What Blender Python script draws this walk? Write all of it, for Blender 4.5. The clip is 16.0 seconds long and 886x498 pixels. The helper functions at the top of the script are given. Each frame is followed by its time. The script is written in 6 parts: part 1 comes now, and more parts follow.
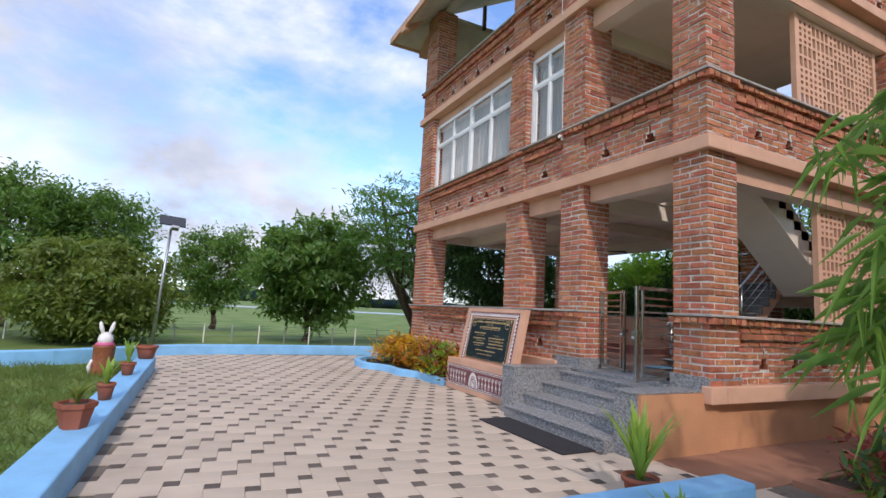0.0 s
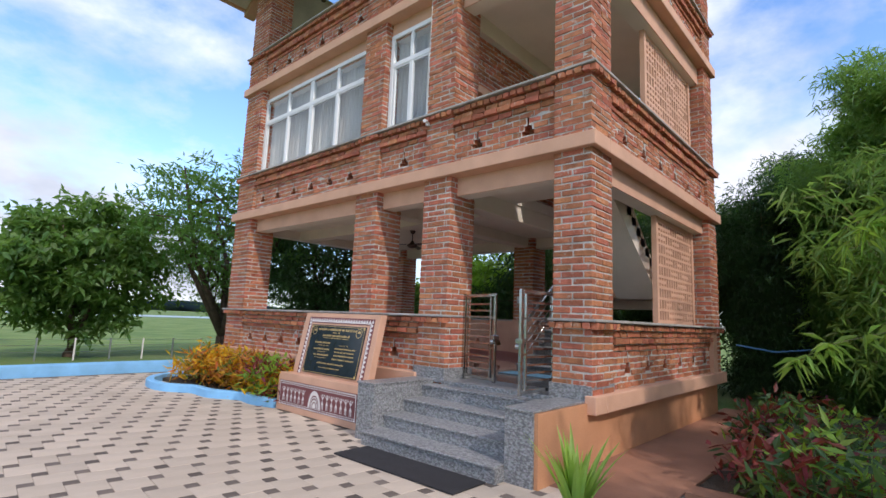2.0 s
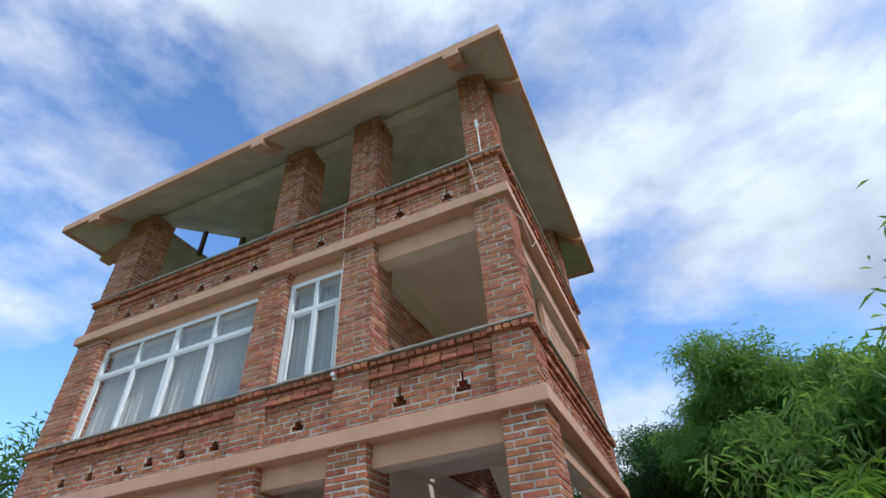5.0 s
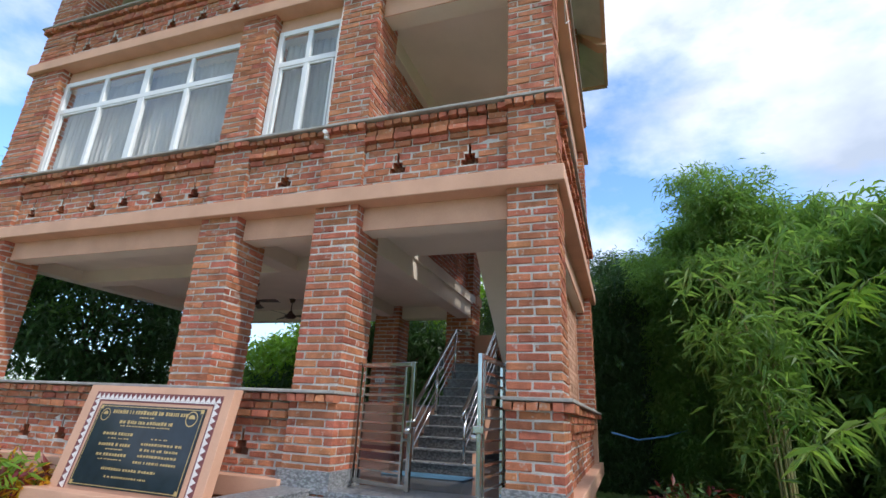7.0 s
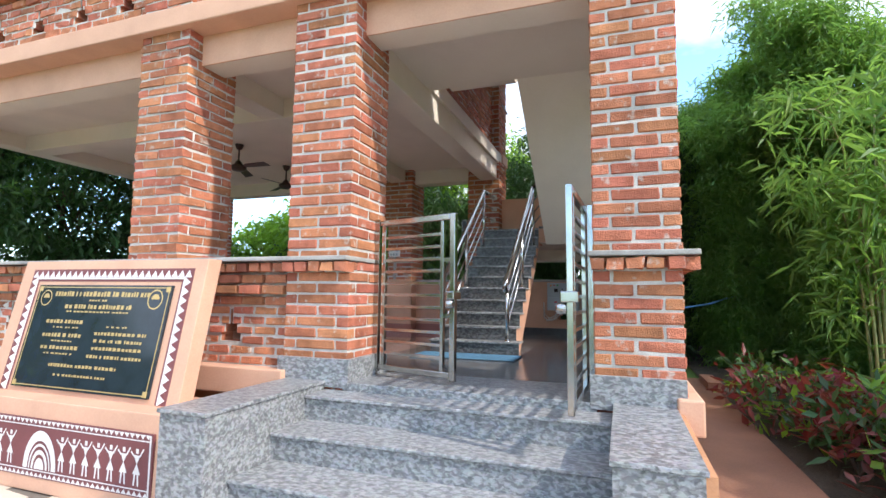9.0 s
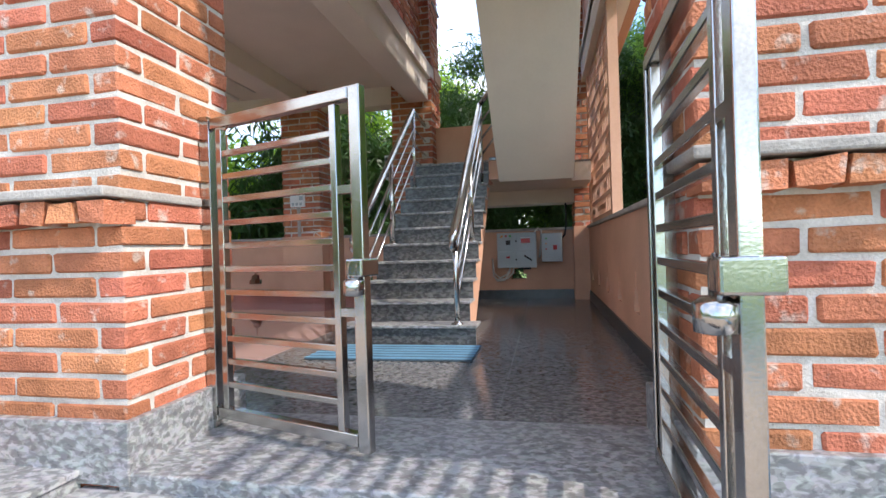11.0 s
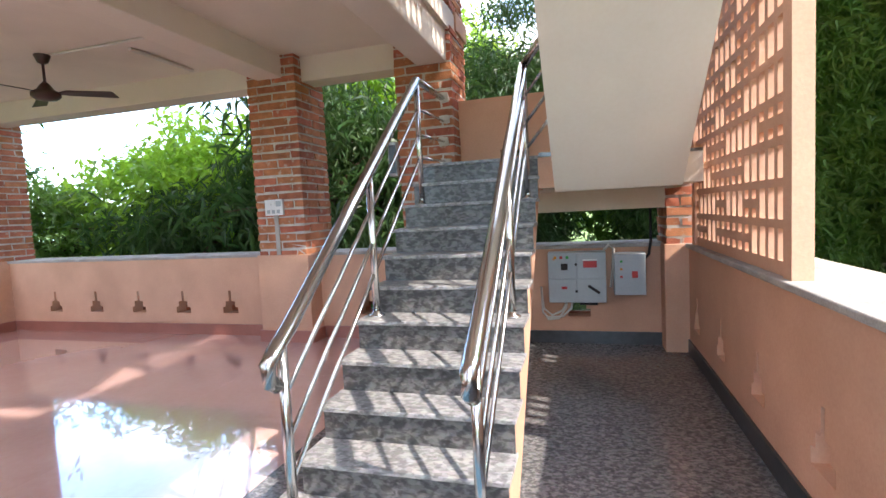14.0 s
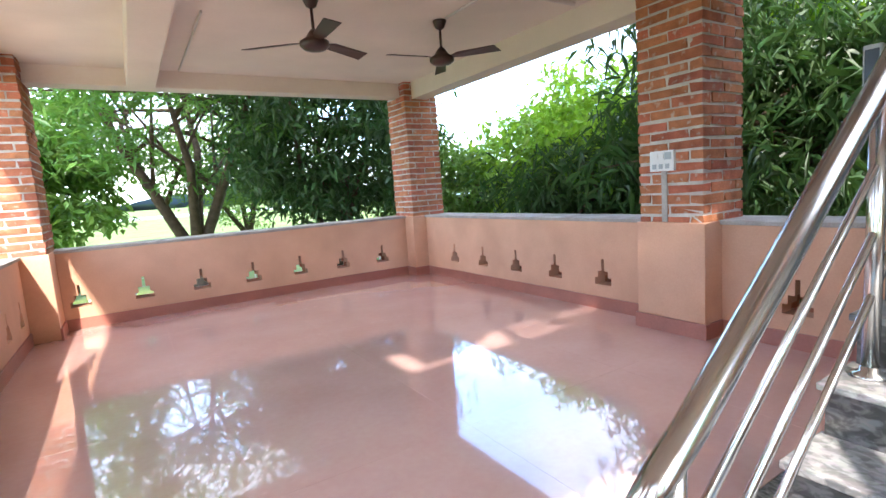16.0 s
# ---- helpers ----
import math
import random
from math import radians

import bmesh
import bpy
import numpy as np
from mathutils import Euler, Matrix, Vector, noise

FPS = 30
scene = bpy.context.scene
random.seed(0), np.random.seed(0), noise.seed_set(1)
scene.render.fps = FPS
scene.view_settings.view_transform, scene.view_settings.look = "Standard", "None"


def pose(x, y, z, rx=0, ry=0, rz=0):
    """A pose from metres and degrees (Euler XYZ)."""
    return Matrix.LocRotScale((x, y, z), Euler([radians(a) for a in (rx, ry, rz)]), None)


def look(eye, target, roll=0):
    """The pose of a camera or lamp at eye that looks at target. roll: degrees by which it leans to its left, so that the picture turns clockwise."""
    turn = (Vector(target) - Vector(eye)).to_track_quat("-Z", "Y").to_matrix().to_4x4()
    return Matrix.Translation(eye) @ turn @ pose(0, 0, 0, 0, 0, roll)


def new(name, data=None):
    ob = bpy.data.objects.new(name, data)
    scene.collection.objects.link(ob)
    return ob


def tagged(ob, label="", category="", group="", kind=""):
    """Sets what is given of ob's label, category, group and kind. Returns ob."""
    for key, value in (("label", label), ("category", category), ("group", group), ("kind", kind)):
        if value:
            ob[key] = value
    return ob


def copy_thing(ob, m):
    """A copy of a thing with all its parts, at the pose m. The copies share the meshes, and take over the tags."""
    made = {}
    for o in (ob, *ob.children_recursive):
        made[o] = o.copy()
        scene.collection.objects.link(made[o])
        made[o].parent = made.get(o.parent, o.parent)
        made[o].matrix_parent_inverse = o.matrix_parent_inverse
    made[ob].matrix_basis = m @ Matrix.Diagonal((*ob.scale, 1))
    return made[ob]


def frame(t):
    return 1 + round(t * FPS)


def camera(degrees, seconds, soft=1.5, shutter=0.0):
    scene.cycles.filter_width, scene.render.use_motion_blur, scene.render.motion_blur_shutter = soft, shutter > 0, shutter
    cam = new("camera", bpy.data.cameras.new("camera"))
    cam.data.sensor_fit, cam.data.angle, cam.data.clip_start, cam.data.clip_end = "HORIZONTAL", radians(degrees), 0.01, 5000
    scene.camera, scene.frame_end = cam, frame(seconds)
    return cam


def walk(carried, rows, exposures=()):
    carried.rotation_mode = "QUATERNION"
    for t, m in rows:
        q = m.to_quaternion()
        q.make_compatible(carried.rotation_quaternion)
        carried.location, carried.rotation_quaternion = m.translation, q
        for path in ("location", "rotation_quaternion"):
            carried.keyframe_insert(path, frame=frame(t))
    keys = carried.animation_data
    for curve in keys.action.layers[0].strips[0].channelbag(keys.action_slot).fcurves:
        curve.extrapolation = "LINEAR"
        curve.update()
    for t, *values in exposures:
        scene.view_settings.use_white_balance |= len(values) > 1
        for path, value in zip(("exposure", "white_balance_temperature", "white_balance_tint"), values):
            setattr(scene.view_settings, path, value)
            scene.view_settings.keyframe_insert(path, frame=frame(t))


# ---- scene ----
cam = camera(83.2, 16.0)
PATH = [
    (0, (0.006, -0.203, 1.566), (0.884, 1.578, 1.81), 3.1),
    (0.5, (0.053, 0.151, 1.582), (1.14, 1.816, 1.796), 2.7),
    (1, (0.093, 0.547, 1.594), (1.284, 2.138, 1.819), 3.3),
    (1.5, (0.09, 0.932, 1.572), (1.503, 2.329, 1.805), 2.6),
    (2, (0.174, 1.281, 1.617), (1.643, 2.609, 1.899), 2.3),
    (2.5, (0.2, 1.611, 1.687), (1.712, 2.773, 2.292), 1.4),
    (3, (0.204, 1.909, 1.712), (1.782, 2.867, 2.482), -0.4),
    (3.1, (0.186, 1.996, 1.709), (1.755, 2.931, 2.523), -0.7),
    (3.2, (0.174, 2.099, 1.709), (1.726, 3.012, 2.579), -1.5),
    (3.5, (0.106, 2.17, 1.778), (1.596, 3.025, 2.803), -2.9),
    (3.7, (0.067, 2.243, 1.786), (1.54, 3.064, 2.861), -3.5),
    (5.8, (0.644, 3.016, 1.706), (2.086, 3.53, 2.993), -3.1),
    (6, (0.695, 3.049, 1.697), (2.215, 3.6, 2.874), -1.1),
    (6.5, (0.816, 3.261, 1.631), (2.496, 3.862, 2.535), 1.2),
    (7, (1.037, 3.45, 1.494), (2.82, 4.095, 2.13), 2.8),
    (7.1, (1.137, 3.478, 1.491), (2.926, 4.146, 2.086), 2.6),
    (7.5, (1.512, 3.535, 1.466), (3.326, 4.283, 1.853), 0.6),
    (8, (1.763, 3.86, 1.433), (3.611, 4.58, 1.687), -1.3),
    (8.5, (2.118, 4.062, 1.414), (3.986, 4.753, 1.592), -3.2),
    (9, (2.46, 4.32, 1.405), (4.335, 4.99, 1.59), 0.65),
    (9.5, (2.849, 4.525, 1.462), (4.764, 5.108, 1.507), -1.9),
    (9.7, (2.985, 4.615, 1.425), (4.915, 5.12, 1.475), -1.4),
    (11.8, (5.173, 4.915, 1.576), (7.139, 5.279, 1.545), -2.6),
    (12, (5.288, 4.92, 1.665), (7.253, 5.286, 1.611), -3.1),
    (12.5, (5.562, 4.935, 1.827), (7.525, 5.307, 1.725), -2.8),
    (13, (5.849, 5.047, 1.923), (7.802, 5.463, 1.821), -2.5),
    (13.5, (6.116, 5.113, 2.014), (8.06, 5.57, 1.914), -4.3),
    (14, (6.402, 5.156, 2.076), (8.318, 5.713, 1.928), -2.9),
    (14.5, (6.655, 5.329, 2.11), (8.464, 6.159, 1.921), -2.5),
    (15, (6.865, 5.48, 2.123), (8.281, 6.881, 1.944), -3.8),
    (15.5, (7.085, 5.595, 2.133), (8.153, 7.268, 1.892), -3.8),
    (16, (7.253, 5.781, 2.122), (8.299, 7.469, 1.878), -4.0),
]
# seconds, stops, white balance in kelvin and tint
EXPOSURES = [(0, 0.78, 6700, 18), (2, 0.86, 6600, 16), (3, 0.7, 6450, 14), (6, 0.62, 6050, 9), (7, 1.0, 6350, 11), (7.5, 1.25, 6450, 11), (8, 1.60, 6500, 11), (9, 1.90, 6500, 10),
             (9.7, 1.98, 6550, 10), (11.8, 2.4, 6800, 14), (12.5, 3.0, 6800, 14), (14, 2.95, 6900, 15), (15, 3.05, 6900, 15), (16, 3.18, 6700, 12)]
walk(cam, [(t, look(eye, target, roll)) for t, eye, target, roll in PATH], EXPOSURES)

# ---------------- world, sun, exposure ----------------
SUN_DIR = Vector((-0.36, -1.12, 1.0)).normalized()
world = bpy.data.worlds.new("sky")
scene.world = world
world.use_nodes = True
wn, wl = world.node_tree.nodes, world.node_tree.links
wn.clear()
w_out = wn.new("ShaderNodeOutputWorld")
w_bg = wn.new("ShaderNodeBackground")
w_sky = wn.new("ShaderNodeTexSky")
w_sky.sky_type = "NISHITA"
w_sky.sun_disc = False
w_sky.sun_elevation = math.asin(SUN_DIR.z)
w_sky.sun_rotation = math.atan2(SUN_DIR.x, SUN_DIR.y)
w_sky.air_density, w_sky.dust_density, w_sky.ozone_density = 1.0, 0.6, 1.5
w_tc = wn.new("ShaderNodeTexCoord")
w_map = wn.new("ShaderNodeMapping")
w_map.inputs["Scale"].default_value = (1.0, 1.0, 1.9)
w_map.inputs["Location"].default_value = (0.35, 0.1, 0.2)
w_n1 = wn.new("ShaderNodeTexNoise")
w_n1.inputs["Scale"].default_value = 1.7
w_n1.inputs["Detail"].default_value = 9
w_n1.inputs["Roughness"].default_value = 0.58
w_n1.inputs["Distortion"].default_value = 0.12
w_cov = wn.new("ShaderNodeValToRGB")
w_cov.color_ramp.elements[0].position, w_cov.color_ramp.elements[1].position = 0.40, 0.56
w_n2 = wn.new("ShaderNodeTexNoise")
w_n2.inputs["Scale"].default_value = 2.6
w_n2.inputs["Detail"].default_value = 6
w_shade = wn.new("ShaderNodeValToRGB")
w_shade.color_ramp.elements[0].position, w_shade.color_ramp.elements[1].position = 0.36, 0.62
w_shade.color_ramp.elements[0].color = (2.05, 2.4, 3.0, 1)
w_shade.color_ramp.elements[1].color = (4.2, 4.5, 4.85, 1)
w_tint = wn.new("ShaderNodeMixRGB")
w_tint.blend_type = "MULTIPLY"
w_tint.inputs["Fac"].default_value = 1.0
w_tint.inputs["Color2"].default_value = (0.80, 1.0, 1.2, 1)
w_mix = wn.new("ShaderNodeMixRGB")
wl.new(w_tc.outputs["Generated"], w_map.inputs["Vector"])
wl.new(w_map.outputs["Vector"], w_n1.inputs["Vector"])
wl.new(w_map.outputs["Vector"], w_n2.inputs["Vector"])
wl.new(w_n1.outputs["Fac"], w_cov.inputs["Fac"])
wl.new(w_n2.outputs["Fac"], w_shade.inputs["Fac"])
wl.new(w_sky.outputs["Color"], w_tint.inputs["Color1"])
wl.new(w_cov.outputs["Color"], w_mix.inputs["Fac"])
wl.new(w_tint.outputs["Color"], w_mix.inputs["Color1"])
wl.new(w_shade.outputs["Color"], w_mix.inputs["Color2"])
wl.new(w_mix.outputs["Color"], w_bg.inputs["Color"])
w_bg.inputs["Strength"].default_value = 0.15
wl.new(w_bg.outputs["Background"], w_out.inputs["Surface"])

sun_data = bpy.data.lights.new("sun", "SUN")
sun_data.energy, sun_data.angle, sun_data.color = 1.25, radians(1.2), (1.0, 0.95, 0.89)
sun = new("sun", sun_data)
sun.matrix_world = look(SUN_DIR * 40, (0, 0, 0))


# ---------------- materials ----------------
def mat(name, base, rough=0.6, metal=0.0, var=0.25, scale=6.0, fine=60.0, bump=0.15, other=None,
        rand=0.0, island=0.0, hue=0.0, spec=0.5, stain=0.0, stain_col=(0.2, 0.2, 0.2), depth=0.01, coat=0.0,
        stain_scale=1.3, stain_at=(0.52, 0.72), world_space=False):
    """Principled surface with two scales of variation, stains, relief, and per-piece randomness."""
    m = bpy.data.materials.new(name)
    m.use_nodes = True
    n, l = m.node_tree.nodes, m.node_tree.links
    p = n["Principled BSDF"]
    p.inputs["Roughness"].default_value = rough
    p.inputs["Metallic"].default_value = metal
    p.inputs["Specular IOR Level"].default_value = spec
    p.inputs["Coat Weight"].default_value = coat
    p.inputs["Coat Roughness"].default_value = 0.015
    p.inputs["Coat IOR"].default_value = 1.7
    tc = n.new("ShaderNodeTexCoord")
    big = n.new("ShaderNodeTexNoise")
    big.inputs["Scale"].default_value, big.inputs["Detail"].default_value = scale, 5
    small = n.new("ShaderNodeTexNoise")
    small.inputs["Scale"].default_value, small.inputs["Detail"].default_value = fine, 3
    where = n.new("ShaderNodeNewGeometry").outputs["Position"] if world_space else tc.outputs["Object"]
    l.new(where, big.inputs["Vector"])
    l.new(where, small.inputs["Vector"])
    dark = other or tuple(c * (1 - var) for c in base)
    ramp = n.new("ShaderNodeValToRGB")
    ramp.color_ramp.elements[0].position, ramp.color_ramp.elements[1].position = 0.32, 0.68
    ramp.color_ramp.elements[0].color = (*dark, 1)
    ramp.color_ramp.elements[1].color = (*base, 1)
    l.new(big.outputs["Fac"], ramp.inputs["Fac"])
    grain = n.new("ShaderNodeMixRGB")
    grain.blend_type = "OVERLAY"
    grain.inputs["Fac"].default_value = min(0.6, var * 0.8)
    l.new(ramp.outputs["Color"], grain.inputs["Color1"])
    l.new(small.outputs["Fac"], grain.inputs["Color2"])
    col = grain.outputs["Color"]
    if stain:
        sn = n.new("ShaderNodeTexNoise")
        sn.inputs["Scale"].default_value, sn.inputs["Detail"].default_value = stain_scale, 8
        l.new(where, sn.inputs["Vector"])
        sr = n.new("ShaderNodeValToRGB")
        sr.color_ramp.elements[0].position, sr.color_ramp.elements[1].position = stain_at
        sr.color_ramp.elements[1].color = (stain, stain, stain, 1)
        l.new(sn.outputs["Fac"], sr.inputs["Fac"])
        sm = n.new("ShaderNodeMixRGB")
        sm.inputs["Color2"].default_value = (*stain_col, 1)
        l.new(sr.outputs["Color"], sm.inputs["Fac"])
        l.new(col, sm.inputs["Color1"])
        col = sm.outputs["Color"]
    if rand or island:
        hs = n.new("ShaderNodeHueSaturation")
        if island:
            src = n.new("ShaderNodeNewGeometry").outputs["Random Per Island"]
        else:
            src = n.new("ShaderNodeObjectInfo").outputs["Random"]
        amount = rand or island
        mr = n.new("ShaderNodeMapRange")
        mr.inputs["To Min"].default_value, mr.inputs["To Max"].default_value = 1 - amount, 1 + amount
        l.new(src, mr.inputs["Value"])
        l.new(mr.outputs["Result"], hs.inputs["Value"])
        if hue:
            mh = n.new("ShaderNodeMath")
            mh.operation = "MULTIPLY"
            mh.inputs[1].default_value = 7.13
            fr = n.new("ShaderNodeMath")
            fr.operation = "FRACT"
            m2 = n.new("ShaderNodeMapRange")
            m2.inputs["To Min"].default_value, m2.inputs["To Max"].default_value = 0.5 - hue, 0.5 + hue
            l.new(src, mh.inputs[0])
            l.new(mh.outputs[0], fr.inputs[0])
            l.new(fr.outputs[0], m2.inputs["Value"])
            l.new(m2.outputs["Result"], hs.inputs["Hue"])
        l.new(col, hs.inputs["Color"])
        col = hs.outputs["Color"]
    l.new(col, p.inputs["Base Color"])
    if bump:
        b = n.new("ShaderNodeBump")
        b.inputs["Strength"].default_value, b.inputs["Distance"].default_value = bump, depth
        l.new(small.outputs["Fac"], b.inputs["Height"])
        l.new(b.outputs["Normal"], p.inputs["Normal"])
    return m


def granite(name, light, dark, rough, scale=16.0):
    """Speckled stone with drawn-out flakes and pale veins."""
    m = mat(name, light, rough, var=0.3, scale=3, fine=90, bump=0.03)
    n, l = m.node_tree.nodes, m.node_tree.links
    p = n["Principled BSDF"]
    tc = n.new("ShaderNodeTexCoord")
    mp = n.new("ShaderNodeMapping")
    mp.inputs["Scale"].default_value = (1.0, 0.72, 1.25)
    mp.inputs["Rotation"].default_value = (0.4, 0.3, 0.5)
    l.new(tc.outputs["Object"], mp.inputs["Vector"])
    warp = n.new("ShaderNodeTexNoise")
    warp.inputs["Scale"].default_value, warp.inputs["Detail"].default_value = scale * 1.6, 3
    warp.inputs["Distortion"].default_value = 0.55
    l.new(mp.outputs["Vector"], warp.inputs["Vector"])
    vo = n.new("ShaderNodeTexVoronoi")
    vo.inputs["Scale"].default_value = scale * 2.2
    l.new(mp.outputs["Vector"], vo.inputs["Vector"])
    r1 = n.new("ShaderNodeValToRGB")
    r1.color_ramp.elements[0].position, r1.color_ramp.elements[1].position = 0.42, 0.58
    r1.color_ramp.elements[0].color, r1.color_ramp.elements[1].color = (*dark, 1), (*light, 1)
    l.new(warp.outputs["Fac"], r1.inputs["Fac"])
    mx = n.new("ShaderNodeMixRGB")
    mx.blend_type = "OVERLAY"
    mx.inputs["Fac"].default_value = 0.35
    l.new(r1.outputs["Color"], mx.inputs["Color1"])
    l.new(vo.outputs["Color"], mx.inputs["Color2"])
    bw = n.new("ShaderNodeHueSaturation")
    bw.inputs["Saturation"].default_value = 0.16
    l.new(mx.outputs["Color"], bw.inputs["Color"])
    l.new(bw.outputs["Color"], p.inputs["Base Color"])
    return m


def leaf_mat(name, a, b, trans=0.3, rough=0.45):
    """Foliage with leaf-to-leaf change of green and some light passing through."""
    m = mat(name, a, rough, var=0.35, other=b, scale=1.1, fine=25, bump=0.0, island=0.35, hue=0.025, spec=0.4)
    n, l = m.node_tree.nodes, m.node_tree.links
    p = n["Principled BSDF"]
    tr = n.new("ShaderNodeBsdfTranslucent")
    tr.inputs["Color"].default_value = (a[0] * 2.2, a[1] * 2.2, a[2] * 1.2, 1)
    mix = n.new("ShaderNodeMixShader")
    mix.inputs["Fac"].default_value = trans
    l.new(p.outputs["BSDF"], mix.inputs[1])
    l.new(tr.outputs["BSDF"], mix.inputs[2])
    l.new(mix.outputs["Shader"], n["Material Output"].inputs["Surface"])
    return m


BRICK = mat("brick", (0.535, 0.195, 0.105), 0.85, var=0.36, scale=9, fine=110, bump=0.9, island=0.22, hue=0.012, stain=0.75, stain_col=(0.52, 0.43, 0.36), spec=0.2, stain_scale=15, stain_at=(0.60, 0.70), world_space=True, depth=0.012)
BRICK_ONE = mat("brick_single", (0.535, 0.195, 0.105), 0.85, var=0.36, scale=9, fine=110, bump=0.9, rand=0.24, hue=0.012, stain=0.75, stain_col=(0.52, 0.43, 0.36), spec=0.2, stain_scale=15, stain_at=(0.60, 0.70), world_space=True, depth=0.012)
MORTAR = mat("mortar", (0.64, 0.60, 0.54), 0.95, var=0.3, scale=7, fine=120, bump=0.5, spec=0.2)
CEMENT = mat("cement_cap", (0.46, 0.43, 0.39), 0.9, var=0.35, scale=5, fine=90, bump=0.4, spec=0.2)
PEACH = mat("peach_plaster", (0.68, 0.39, 0.26), 0.75, var=0.14, scale=2.2, fine=70, bump=0.12, stain=0.16, stain_col=(0.40, 0.20, 0.12), spec=0.3)
ORANGE = mat("orange_plinth_plaster", (0.60, 0.29, 0.15), 0.85, var=0.2, scale=1.6, fine=60, bump=0.2, stain=0.35, stain_col=(0.30, 0.15, 0.09), spec=0.2)
CREAM = mat("cream_ceiling_paint", (0.80, 0.71, 0.60), 0.8, var=0.10, scale=1.2, fine=40, bump=0.1, stain=0.18, stain_col=(0.50, 0.44, 0.36), spec=0.3)
EAVE = mat("weathered_roof_concrete", (0.68, 0.61, 0.51), 0.9, var=0.25, scale=1.5, fine=50, bump=0.2, stain=0.25, stain_col=(0.46, 0.41, 0.34), spec=0.2)
SKIRT = mat("rose_skirting", (0.40, 0.15, 0.11), 0.35, var=0.2, scale=3, fine=60, bump=0.03)
PINK = mat("pink_floor_tile", (0.72, 0.48, 0.43), 0.09, var=0.10, scale=1.4, fine=24, bump=0.0, spec=0.8, other=(0.66, 0.41, 0.365), coat=1.0)
GRANITE = granite("grey_granite", (0.27, 0.275, 0.272), (0.125, 0.132, 0.14), 0.36, 24)
# Darker copy of the step granite: shade on inner risers put into colour.
RISERSTONE_SHADED = granite("shaded_veined_granite", (0.125, 0.121, 0.117), (0.046, 0.046, 0.047), 0.3, 21)
# Paler copy of the same granite: light on the treads put into colour.
TREADSTONE_LIT = granite("lit_granite_tread", (0.30, 0.292, 0.28), (0.165, 0.16, 0.155), 0.42, 22)
GRANITE_DARK = granite("dark_polished_granite", (0.205, 0.18, 0.16), (0.105, 0.091, 0.08), 0.13, 30)
GRANITE_EDGE = mat("dark_granite_riser", (0.055, 0.057, 0.06), 0.3, var=0.4, scale=14, fine=80, bump=0.02)
STEEL = mat("brushed_stainless_steel", (0.62, 0.62, 0.61), 0.2, metal=1.0, var=0.12, scale=3, fine=200, bump=0.02)
GATE_STEEL = mat("dull_stainless_steel", (0.50, 0.495, 0.48), 0.17, metal=1.0, var=0.25, scale=5, fine=160, bump=0.04)
BLUE = mat("pale_blue_kerb_paint", (0.24, 0.55, 0.86), 0.6, var=0.2, scale=2.5, fine=60, bump=0.15, stain=0.25, stain_col=(0.20, 0.36, 0.50))
PAVER = mat("beige_paver", (0.60, 0.49, 0.385), 0.85, var=0.2, scale=2.0, fine=130, bump=0.35, island=0.09, stain=0.25, stain_col=(0.33, 0.26, 0.20), spec=0.25)
PAVER_DARK = mat("dark_paver", (0.17, 0.135, 0.112), 0.85, var=0.25, scale=3, fine=130, bump=0.35, island=0.3, spec=0.25)
PAVER_ONE = mat("beige_paver_single", (0.60, 0.49, 0.385), 0.85, var=0.2, scale=2.0, fine=130, bump=0.35, rand=0.09, stain=0.25, stain_col=(0.33, 0.26, 0.20), spec=0.25)
PAVER_DARK_ONE = mat("dark_paver_single", (0.17, 0.135, 0.112), 0.85, var=0.25, scale=3, fine=130, bump=0.35, rand=0.3, spec=0.25)
SAND = mat("joint_sand", (0.20, 0.165, 0.13), 0.95, var=0.3, scale=4, fine=90, bump=0.3)
GRASS_GROUND = mat("grass_field", (0.19, 0.26, 0.065), 0.95, var=0.45, scale=0.35, fine=14, bump=0.6, other=(0.07, 0.15, 0.02), stain=0.45, stain_col=(0.24, 0.21, 0.07), depth=0.05)
SOIL = mat("leaf_littered_soil", (0.10, 0.075, 0.05), 0.95, var=0.5, scale=2.2, fine=40, bump=0.8, depth=0.04)
PATHMAT = mat("red_cement_path", (0.36, 0.17, 0.10), 0.85, var=0.25, scale=1.7, fine=60, bump=0.25, stain=0.4, stain_col=(0.24, 0.13, 0.09))
WATER = mat("far_water", (0.24, 0.30, 0.30), 0.3, var=0.05, scale=0.05, fine=1, bump=0)
# Haze of the distance is put into the hills' blue base colour.
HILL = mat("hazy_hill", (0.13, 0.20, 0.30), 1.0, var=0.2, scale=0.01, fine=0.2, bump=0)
BARK = mat("brown_bark", (0.14, 0.09, 0.06), 0.9, var=0.45, scale=7, fine=50, bump=0.8, depth=0.02)
CULM = mat("bamboo_culm", (0.30, 0.26, 0.10), 0.5, var=0.35, scale=5, fine=30, bump=0.1, other=(0.16, 0.20, 0.06))
LEAF_MID = leaf_mat("broad_leaf", (0.12, 0.21, 0.058), (0.06, 0.125, 0.038), 0.4)
# Dark green leaf; on bamboo its darkness is deep shade put into colour.
LEAF_DARK = leaf_mat("dark_shaded_leaf", (0.05, 0.11, 0.034), (0.026, 0.062, 0.02), 0.2)
LEAF_FEATHER = leaf_mat("feathery_leaf", (0.10, 0.20, 0.05), (0.05, 0.12, 0.032), 0.38)
# Bright green leaf; for the trees behind, sunlight is put into its colour.
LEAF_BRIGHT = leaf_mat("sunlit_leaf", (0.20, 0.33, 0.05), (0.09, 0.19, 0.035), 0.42)
